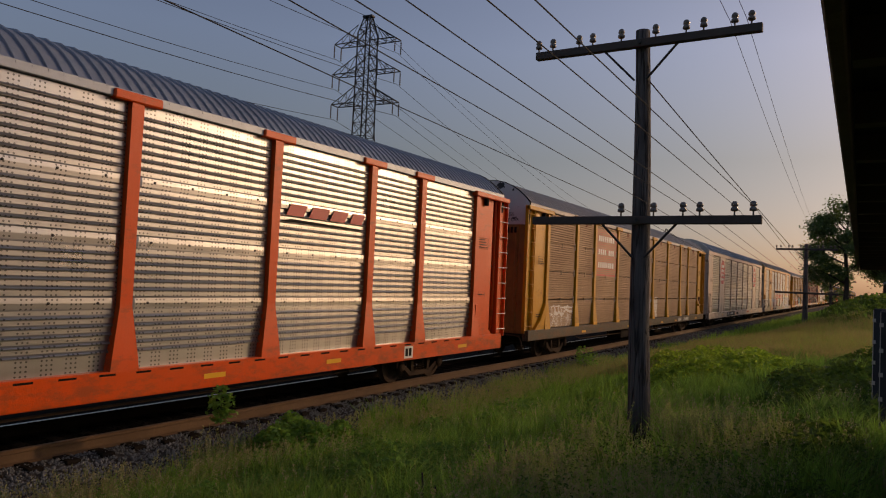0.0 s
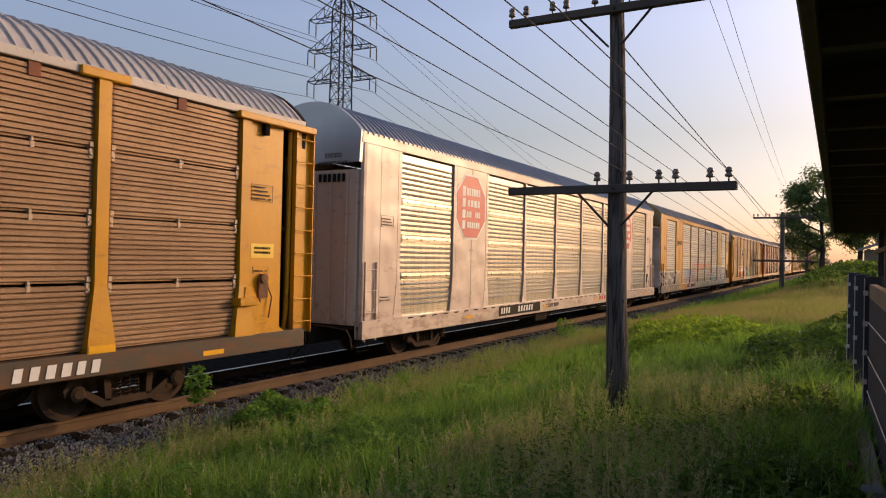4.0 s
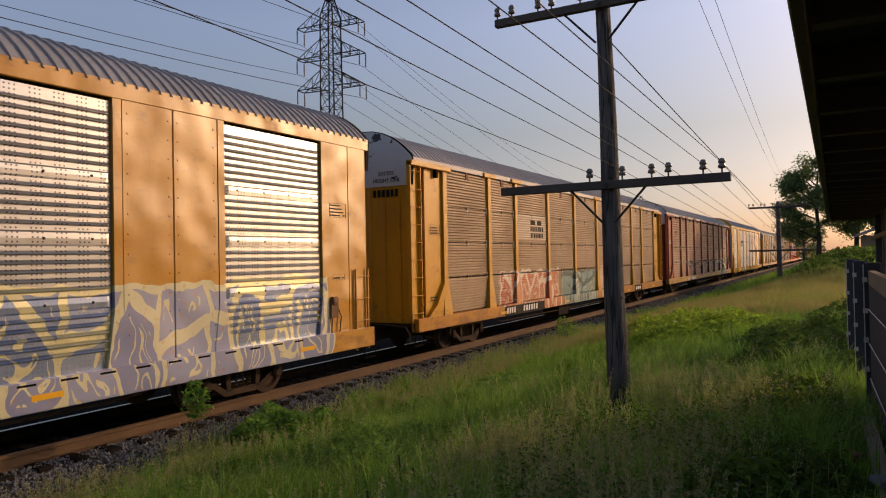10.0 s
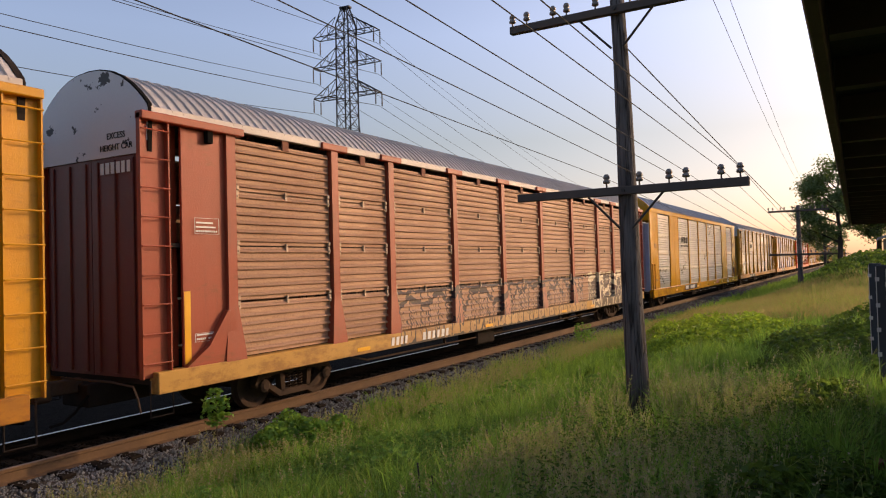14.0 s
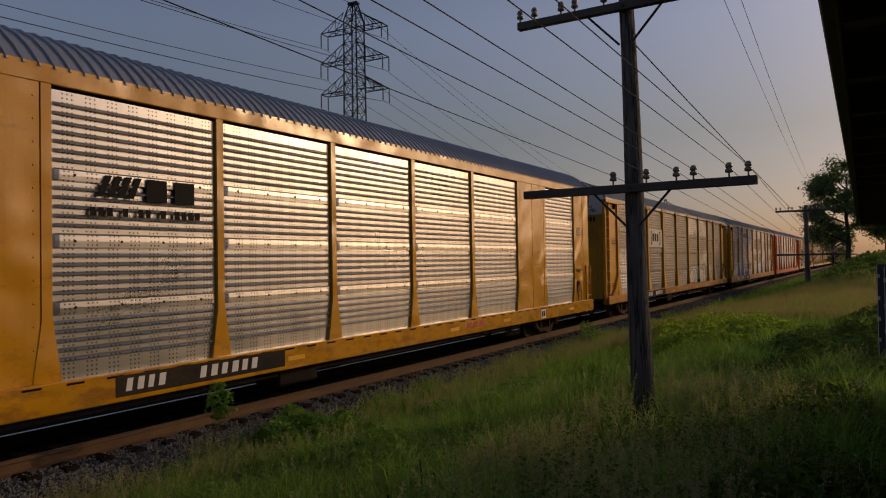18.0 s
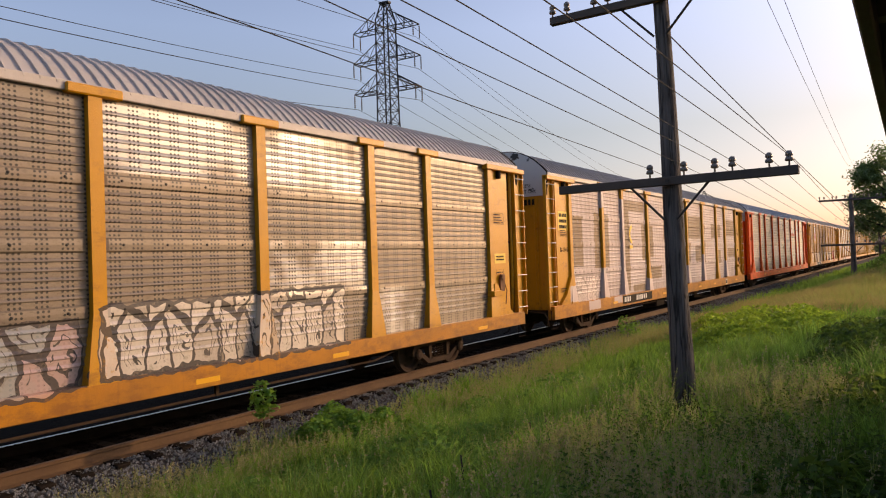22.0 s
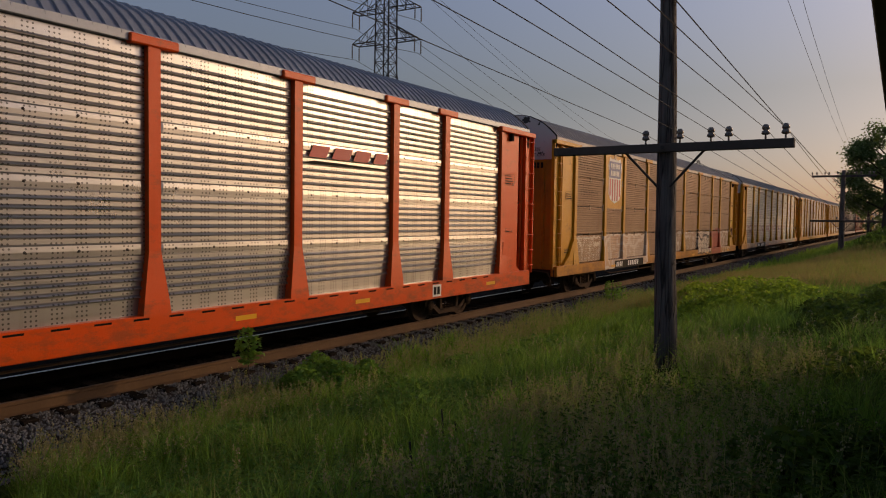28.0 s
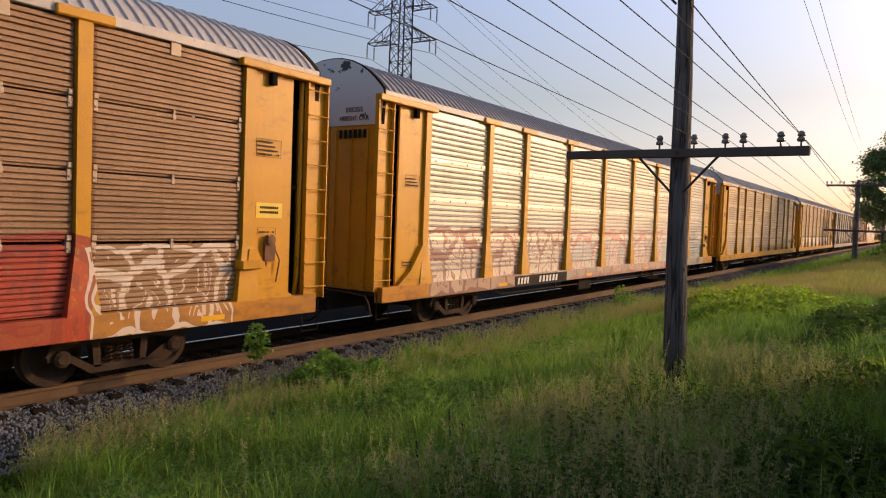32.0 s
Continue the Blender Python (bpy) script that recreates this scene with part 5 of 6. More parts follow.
boards = {sign_car: (22.7, 0), octagon_car: (9.6, 1), gold_car: (9.9, 2), tan_car: (7.7, 1), rust_car: (8.5, 0), golden_car: (9.8, 1), grey_car: (8.3, 1), patched_car: (8.4, 1), shield_car: (7.8, 1), bright_car: (8.3, 1)}
for i, (car, (y, dark)) in enumerate(boards.items()):
    if dark == 1:
        part("number_board", P["plate"], M["board"], car, "dark painted board with pale figures", at=(0, y, 0))
    for a, b, count in ((y - 1.5, y - 0.78, 4), (y - 0.2, y + 1.1, 6)):
        part("lettering", figures(a, b, count, 80 + i), M["ink"] if dark == 2 else M["white"], car, at=(FACE + 0.067, 0, 0))
for car in CARS[:14]:
    for y in (5.6, 11.4, 17.2, 20.2, 25.4):
        part("reflector", P["reflector"], M["reflect"], car, "", (0, y + 0.4, 0))
    # small stencils by the ends and a chalk board
    for y, z, w, h, n in ((2.0, 3.3, 0.5, 0.26, 5), (26.95, 3.6, 0.55, 0.3, 6), (26.95, 2.2, 0.4, 0.12, 6), (1.95, 1.5, 0.45, 0.14, 5)):
        rows = text_bars(y - w / 2 + 0.03, y + w / 2 - 0.03, z - h / 2 + 0.03, z - h / 2 + 0.06, n * 2, int(y * 10))
        for k in range(1, int(h / 0.07)):
            up = z - h / 2 + 0.03 + k * 0.07
            rows.box(0, 0.004, y - w / 2 + 0.03, y + w * (0.45 - 0.1 * k), up, up + 0.025)
        for a, b, c, d in ((-1, 1, -1, -0.96), (-1, 1, 0.96, 1), (-1, -0.97, -1, 1), (0.97, 1, -1, 1)):
            rows.box(0, 0.004, y + a * w / 2, y + b * w / 2, z + c * h / 2, z + d * h / 2)
        part("stencil", rows, M["dimblack"] if car is not rust_car else M["white"], car, at=(SKIN + 0.052, 0, 0))
    if car not in (orange_car, golden_car, patched_car, second_orange):
        continue
    cb = part("stencil_board", Shape().box(FACE + 0.06, FACE + 0.064, 23.1, 23.45, 0.7, 0.98), M["white"], car)
    part("stencil", text_bars(23.14, 23.42, 0.75, 0.93, 2, 6), M["ink"], cb, at=(FACE + 0.064, 0, 0))


# ---- telegraph line ----
def insulator_mesh():
    sh = Shape().tube((0, 0, 0), (0, 0, 0.08), 0.012, n=6)
    return sh.lathe([(0.035, 0.06), (0.05, 0.07), (0.045, 0.1), (0.028, 0.115), (0.045, 0.13), (0.042, 0.16), (0.022, 0.185)], 10).mesh("insulator", True)


INSUL = insulator_mesh()
LOWER = [-2.94 + 2.7, -2.50 + 2.7, -2.12 + 2.7, -1.91 + 2.7, -1.49 + 2.7, -1.27 + 2.7]
UPPER = [-1.5, -1.28, -0.88, -0.68, -0.27, 0.2, 0.6, 0.82, 1.2, 1.4]


def telegraph_pole(x, y, base, arm1, arm2, top, lean, tag):
    pole = tagged(new("telegraph_pole"), tag, "telegraph pole", "telegraph poles along the track")
    pole.location = (x, y, 0)
    pts = [(lean * (z - 3.5), 0, z) for z in (base - 0.6, base + 0.5, 2.0, 3.2, 4.4, 5.4, top)]
    wob = random.Random(int(y) + 3)
    pts = [(a + wob.uniform(-0.012, 0.012), wob.uniform(-0.012, 0.012), c) for a, _, c in pts]
    part("shaft", Shape().cable(pts, [0.155, 0.148, 0.135, 0.125, 0.113, 0.1, 0.095], 14).mesh("shaft", True), M["pole"], pole, "cracked weathered round timber shaft")
    for z, pins, half, off in ((arm2, LOWER, 1.53, 0.0), (arm1, UPPER, 1.53, 0.0)):
        c = lean * (z - 3.5)
        arm = part("crossarm", Shape().box(c - half, c + half, -0.19, -0.09, z - 0.055, z + 0.055, 0.008), M["arm"], pole, "weathered timber crossarm")
        part("bolt", Shape().tube((c, -0.22, z), (c, 0.15, z), 0.025, n=8), M["iron"], arm)
        for s in (-1, 1):
            part("brace", Shape().cable([(c + s * 0.5, -0.14, z - 0.05), (c + s * 0.08 + lean * -0.4, -0.13, z - 0.5)], 0.017, 6), M["iron"], pole)
        for p in pins:
            part("insulator", INSUL, M["glass"], pole, at=(p + c, -0.14, z + 0.05))
    return pole


telegraph_pole(-2.7, 9.42, 0.6, 5.9, 3.48, 6.12, -0.02, "leaning dark timber telegraph pole with two crossarms")
FARPOLES = [(-3.1, 44.0, 0.6, 5.08, 2.65, 5.35), (-3.3, 78.0, 0.8, 5.1, 2.7, 5.4), (-3.5, 112.0, 0.6, 5.1, 2.7, 5.4), (-3.7, 146.0, 0.6, 5.1, 2.7, 5.4)]
for i, (x, y, b, a1, a2, top) in enumerate(FARPOLES):
    telegraph_pole(x, y, b, a1, a2, top, 0.0, "weathered timber telegraph pole beside the bushes")
telegraph_pole(-2.7, -22.0, 0.8, 6.8, 4.45, 7.1, 0.0, "dark timber telegraph pole behind the viewer")
LINE = [(-2.7, -22.14, 6.8, 4.45), (-2.7, 9.28, 5.9, 3.48), (-3.1, 43.86, 5.08, 2.65), (-3.3, 77.86, 5.1, 2.7), (-3.5, 111.86, 5.1, 2.7)]


def sag(a, b, drop, n=12):
    out = []
    for i in range(n + 1):
        u = i / n
        p = Vector(a).lerp(Vector(b), u)
        p.z -= 4 * drop * u * (1 - u)
        out.append(p)
    return out


def string_wire(pins, label, r=0.0038):
    """One wire from pin to pin; rise: how much higher it starts at the pole behind the viewer."""
    for p, drop, rise in pins:
        pts = sag((LINE[0][0] + p, LINE[0][1], 3.66 + rise), (LINE[1][0] + p, LINE[1][1], 3.66), 0.03)
        for a, b in zip(LINE[1:], LINE[2:]):
            za = 3.66 if a is LINE[1] else a[3] + 0.18
            pts += sag((a[0] + p, a[1], za), (b[0] + p, b[1], b[3] + 0.18), drop)[1:]
        tagged(part("wire", Shape().cable(pts, r, 5), M["wire"]), label, "overhead wire", "telegraph wires")


string_wire(list(zip(LOWER, (0.24, 0.14, 0.18, 0.18, 0.26, 0.29), (0.95, 1.3, 1.1, 1.15, 0.88, 0.76))), "thin dark telegraph wire strung from pole to pole")
for dx in (1.15, 1.35):
    tagged(part("wire", Shape().cable(sag((-2.76 + dx, -22.1, 7.0), (-2.76 + dx, 9.28, 6.05), 0.2) + sag((-2.76 + dx, 9.28, 6.05), (-5.0 + dx, 73, 8.0), 0.9)[1:], 0.004, 5), M["wire"]), "thin dark telegraph wire on the upper crossarm", "overhead wire", "telegraph wires")
tagged(part("wire", Shape().cable(sag((-2.6, 9.3, 5.35), (-1.75, 43.9, 2.85), 0.12), 0.009, 5), M["wire"]), "thick black cable hanging from the pole", "cable")


# ---- high-voltage line ----
def pylon(x, y, base, top, arms, half, w0, w1, turn, label):
    tw = tagged(new("transmission_tower"), label, "pylon", "transmission towers")
    tw.location, tw.rotation_euler = (x, y, 0), (0, 0, radians(turn))
    r = 0.11
    waist = arms[0][0]

    def half_w(z):
        return lerp(z, [(base, w0), (waist - 5, w1 * 1.1), (arms[-1][0] + 1.5, w1), (top, 0.5)])
    corners = [(-1, -1), (1, -1), (1, 1), (-1, 1)]
    for cx, cy in corners:
        zs = [base, waist - 5, arms[-1][0] + 1.5, top]
        part("leg", Shape().cable([(cx * half_w(z), cy * half_w(z), z) for z in zs], r * 1.3, 4), M["tower"], tw)
    part("peak", Shape().box(-0.95, 0.95, -0.5, 0.5, top - 0.1, top + 0.25, 0.05), M["tower"], tw)
    zs, z = [base], base
    while z < top - 1.0:
        z += max(2.3, half_w(z) * 1.6)
        zs.append(min(z, top))
    br = Shape()
    for a, b in zip(zs, zs[1:]):
        for i in range(4):
            (ax, ay), (bx, by) = corners[i], corners[(i + 1) % 4]
            p, q = half_w(a), half_w(b)
            br.cable([(ax * p, ay * p, a), (bx * q, by * q, b)], r * 0.55, 4)
            br.cable([(bx * p, by * p, a), (ax * q, ay * q, b)], r * 0.55, 4)
            br.cable([(ax * q, ay * q, b), (bx * q, by * q, b)], r * 0.55, 4)
    tagged(part("bracing", br, M["tower"], tw), kind="stuff")
    strings = Shape().lathe([(0.03, 0)] + [(0.15 if i % 2 else 0.06, -0.25 - i * 0.17) for i in range(12)] + [(0.03, -2.4)], 6).mesh("insulator_string")
    tips, reach = [], 1.0
    for z, h in arms:
        for s in (-1, 1):
            a = Shape()
            w, end = half_w(z), s * half * h
            for d in (-1, 1):
                a.cable([(s * w, d * w, z), (end, d * reach, z)], r * 0.85, 4).cable([(s * w, d * w, z + 2.8), (end, d * reach, z)], r * 0.75, 4)
                for u in (0.35, 0.68):
                    m = (s * w + (end - s * w) * u, d * (w + (reach - w) * u))
                    a.cable([(*m, z), (*m, z + 2.8 * (1 - u))], r * 0.5, 4)
                    a.cable([(*m, z), (s * w + (end - s * w) * (u - 0.33), m[1], z + 2.8 * (1.33 - u))], r * 0.5, 4)
                    a.cable([(*m, z), (s * w + (end - s * w) * (u - 0.3), -m[1], z)], r * 0.5, 4)
            a.cable([(end, -reach, z), (end, reach, z)], r, 4)
            tagged(part("arm", a, M["tower"], tw), kind="stuff")
            for d in (-reach, reach):
                part("insulator_string", strings, M["glass"], tw, at=(end, d, z))
            tips.append((end, z - 2.4))
    tips += [(0, top)]
    c, sn = math.cos(radians(turn)), math.sin(radians(turn))
    return [(x + p * c, y + p * sn, z) for p, z in tips]


TALLARMS = [(31.4, 1.0), (36.6, 1.0), (41.8, 0.98)]
t_near = pylon(-73.6, 93.8, -1, 46.2, TALLARMS, 6.1, 3.4, 1.2, 5, "tall grey lattice steel transmission tower behind the train")
t_far = pylon(-130, 533, -1, 46.2, TALLARMS, 6.1, 3.4, 1.2, 5, "far grey lattice steel transmission tower on the horizon")
t_back = pylon(-52, -160, -1, 46.2, TALLARMS, 6.1, 3.4, 1.2, 5, "lattice steel transmission tower behind the viewer")
for a, b, c in zip(t_back, t_near, t_far):
    tagged(part("wire", Shape().cable(sag(a, b, 7.0, 20) + sag(b, c, 14.0, 24)[1:], 0.042, 4), M["wire"]), "long sagging high-voltage wire between the towers", "overhead wire", "high-voltage wires")


# ---- shelter beside the track ----
def shelter():
    """Its long side runs half a degree off the track."""
    sh = tagged(new("shelter"), "dark timber shelter with a wide eave and slatted wall", "shelter")
    sh.rotation_euler = (0, 0, radians(0.57))
    x0, x1, y0, y1, ze = -0.03, 0.98, -2.0, 9.5, 2.94
    part("roof", Shape().prism([(x0 - 0.02, ze + 0.04), (x1, ze + 0.3), (x1, ze + 0.35), (x0 - 0.03, ze + 0.08)], "y", y0, y1), M["shingle"], sh, "dark shingled lean-to roof")
    part("fascia", Shape().box(x0 - 0.022, x0, y0, y1, ze - 0.05, ze + 0.06, 0.003), M["fascia"], sh, "brown painted board along the eave")
    part("soffit", Shape().box(x0, x1 - 0.1, y0, y1 - 0.02, ze + 0.015, ze + 0.035), M["darkwood"], sh)
    for i in range(30):
        y = y1 - 0.25 - i * 0.4
        part("joist", Shape().box(x0 + 0.005, 0.4, y, y + 0.04, ze - 0.045, ze + 0.013), M["fascia"], sh)
    slat = Shape().box(0.385, 0.405, 0.0, 0.09, 2.3, ze + 0.015, 0.005).mesh("slat")
    for i in range(15):
        part("slat", slat, M["fascia"], sh, at=(0, y1 - 2.0 - i * 0.56, 0))
    for i in range(5):
        y = y1 - 0.4 - i * 2.4
        part("post", Shape().box(0.405, 0.5, y, y + 0.1, 0.5, ze + 0.015, 0.01), M["darkwood"], sh)
    for z in (2.28, 2.66):
        part("rail", Shape().box(0.355, 0.38, 2.2, y1 - 0.25, z, z + 0.04, 0.003), M["newwood"], sh)


shelter()


def board_fence():
    fe = tagged(new("fence"), "dark board fence with steel-edged posts and a pale timber rail", "fence")
    spots = [(0.06, 12.2), (0.13, 10.3), (0.2, 8.6)]
    for x, y in spots:
        post = part("post", Shape().box(x - 0.02, x + 0.14, y - 0.08, y + 0.06, 0.5, 2.42, 0.012), M["darkwood"], fe)
        part("edge_strip", Shape().box(x - 0.028, x - 0.018, y - 0.085, y - 0.055, 0.5, 2.40), M["zinc"], post, "thin galvanised edge strip")
        for z in (2.22, 1.9, 1.6, 1.3):
            part("clip", Shape().box(x - 0.035, x + 0.01, y - 0.1, y - 0.08, z, z + 0.05), M["zinc"], post)
    part("board", Shape().prism([(0.22, 8.55), (0.26, 8.6), (0.365, 4.0), (0.345, 4.0)], "z", 0.5, 2.2), M["darkwood"], fe)
    part("rail", Shape().prism([(0.22, 8.5), (0.28, 8.5), (0.35, 3.9), (0.29, 3.9)], "z", 2.2, 2.34), M["newwood"], fe, "pale timber top rail")
    for z in (1.95, 1.6, 1.25):
        part("strand", Shape().tube((0.21, 8.4, z), (0.33, 4.0, z + 0.02), 0.005, n=5), M["zinc"], fe)


board_fence()


def fence_foot():
    r = random.Random(8)
    plank = Shape().prism([(0.1, 8.4), (0.2, 8.4), (0.3, 3.6), (0.2, 3.6)], "z", 0.6, 1.0)
    tagged(part("edging_board", plank, M["newwood"]), "weathered timber edging board along the fence foot", "edging board")
    for x, y, z, turn, size, mat, lab in ((0.2, 5.5, 1.025, 20, (0.2, 0.12, 0.045), "stone", "pale broken stone slab on the edging board"), (0.06, 4.95, 0.96, -12, (0.2, 0.1, 0.065), "brick", "worn terracotta brick leaning on the edging"), (0.02, 6.4, 0.95, 35, (0.2, 0.1, 0.065), "brick", "worn terracotta brick lying in the weeds")):
        k, l, h = size[1] / 2, size[0] / 2, size[2] / 2
        sh = Shape().box(-k, k, -l, l, -h, h, 0.012)
        sh.v = [(a + r.uniform(-0.008, 0.008), b + r.uniform(-0.012, 0.012), c + r.uniform(-0.005, 0.005)) for a, b, c in sh.v]
        tagged(part("brick" if mat == "brick" else "stone_slab", sh, M[mat], at=(x, y, z), turn=turn), lab, "brick" if mat == "brick" else "stone")


fence_foot()


def far_shed():
    s = tagged(new("shed"), "small far shed with a grey metal roof", "shed")
    part("wall", Shape().box(1.2, 5.0, 58, 62, 1.5, 3.6), M["newwood"], s)
    part("roof", Shape().prism([(0.8, 3.55), (3.1, 4.4), (5.4, 3.55), (5.4, 3.68), (3.1, 4.55), (0.8, 3.68)], "y", 57.5, 62.5), M["farroof"], s)


far_shed()

# ---- plants ----
RNG = np.random.default_rng(7)


def bulk(name, verts, loops, starts, material, label, category):
    """Many small leaves or blades as one mesh."""
    me = bpy.data.meshes.new(name)
    me.vertices.add(len(verts))
    me.vertices.foreach_set("co", np.asarray(verts, np.float32).ravel())
    me.loops.add(len(loops))
    me.loops.foreach_set("vertex_index", np.asarray(loops, np.int32))
    me.polygons.add(len(starts))
    me.polygons.foreach_set("loop_start", np.asarray(starts, np.int32))
    me.update(calc_edges=True)
    me.validate()
    me.materials.append(material)
    ob = new(name, me)
    return tagged(ob, label, category, kind="stuff") if label else ob


def heights(x, y):
    return np.array([ground_z(a, b) for a, b in zip(x.tolist(), y.tolist())])


def blades(name, x, y, tall, wide, lean, material, label, category="grass", z=None):
    n = len(x)
    z = heights(x, y) - 0.03 if z is None else z
    a = RNG.uniform(0, 2 * np.pi, n)
    side = np.stack([np.cos(a), np.sin(a), np.zeros(n)], 1)
    b = RNG.uniform(0, 2 * np.pi, n)
    bend = np.stack([np.cos(b), np.sin(b), np.zeros(n)], 1) * (tall * lean * RNG.uniform(0.2, 1.0, n))[:, None]
    base = np.stack([x, y, z], 1)
    up = np.zeros((n, 3))
    up[:, 2] = tall
    w = side * (wide * 0.5)[:, None]
    v = np.stack([base - w, base + w, base + up * 0.55 + bend * 0.3 + w * 0.75, base + up * 0.55 + bend * 0.3 - w * 0.75, base + up + bend], 1)
    k = np.arange(n)[:, None] * 5
    loops = np.concatenate([k, k + 1, k + 2, k + 3, k + 3, k + 2, k + 4], 1).ravel()
    starts = np.stack([np.arange(n) * 7, np.arange(n) * 7 + 4], 1).ravel()
    return bulk(name, v.reshape(-1, 3), loops, starts, material, label, category)


def leaves(name, c, size, material, label, category, flat=0.5):
    """Folded leaves at the places c."""
    n = len(c)
    d = RNG.normal(size=(n, 3))
    d[:, 2] *= flat
    d /= np.linalg.norm(d, axis=1)[:, None]
    s = np.cross(d, RNG.normal(size=(n, 3)))
    s /= np.linalg.norm(s, axis=1)[:, None]
    u = np.cross(d, s)
    L = (size * RNG.uniform(0.6, 1.3, n))[:, None]
    v = np.stack([c - d * L * 0.5, c + s * L * 0.32 + u * L * 0.1 - d * L * 0.05, c + d * L * 0.5, c - s * L * 0.32 + u * L * 0.1 - d * L * 0.05], 1)
    k = np.arange(n)[:, None] * 4
    loops = np.concatenate([k, k + 1, k + 2, k, k + 2, k + 3], 1).ravel()
    starts = np.arange(2 * n) * 3
    return bulk(name, v.reshape(-1, 3), loops, starts, material, label, category)


def scatter(n, x0, x1, y0, y1, keep=None, patch=0.0, seed=0.0):
    x, y = RNG.uniform(x0, x1, n), RNG.uniform(y0, y1, n)
    m = np.ones(n, bool)
    if keep is not None:
        m &= keep(x, y)
    if patch > 0:
        f = np.array([noise.noise((a * 0.8, b * 0.8, seed)) for a, b in zip(x.tolist(), y.tolist())])
        m &= RNG.uniform(-0.5, 0.5, n) < f + patch - 0.5
    return x[m], y[m]


def in_view(x, y):
    """The wedge of bank that the viewer looks over."""
    return (x < 0.1 * y + 0.2) & (x > -1.75 * y - 1.2)


def tuft(x, y):
    """Taller and shorter spots in the grass."""
    return np.array([max(0.45, 1.0 + 1.1 * noise.noise((a * 0.9, b * 0.9, 21.0))) for a, b in zip(x.tolist(), y.tolist())])


def tufts(name, n, per, x0, x1, y0, y1, keep, tall, wide, material, label, patch=0.0, seed=0.0):
    """Blades that spring from common roots and arch outwards."""
    cx, cy = scatter(n, x0, x1, y0, y1, keep, patch, seed)
    m = len(cx)
    big = RNG.uniform(0.55, 1.3, m) * np.clip(tuft(cx, cy), 0.6, 1.4)
    k = np.repeat(np.arange(m), per)
    a, r = RNG.uniform(0, 2 * np.pi, m * per), RNG.uniform(0.0, 0.07, m * per)
    x, y = cx[k] + r * np.cos(a), cy[k] + r * np.sin(a)
    h = RNG.uniform(tall * 0.5, tall, m * per) * big[k]
    z = heights(cx, cy)[k] - 0.03
    out = np.stack([np.cos(a), np.sin(a), np.zeros(m * per)], 1)
    s = np.stack([-np.sin(a + 0.7), np.cos(a + 0.7), np.zeros(m * per)], 1) * (RNG.uniform(wide * 0.6, wide, m * per) * 0.5)[:, None]
    base = np.stack([x, y, z], 1)
    reach = (h * RNG.uniform(0.1, 0.75, m * per))[:, None]
    lift = np.zeros((m * per, 3))
    lift[:, 2] = h
    mid, top = base + lift * 0.62 + out * reach * 0.3, base + lift * (1 - 0.12 * RNG.random(m * per))[:, None] + out * reach
    v = np.stack([base - s, base + s, mid + s * 0.85, mid - s * 0.85, top], 1)
    q = np.arange(m * per)[:, None] * 5
    loops = np.concatenate([q, q + 1, q + 2, q + 3, q + 3, q + 2, q + 4], 1).ravel()
    starts = np.stack([np.arange(m * per) * 7, np.arange(m * per) * 7 + 4], 1).ravel()
    return bulk(name, v.reshape(-1, 3), loops, starts, material, label, "grass")


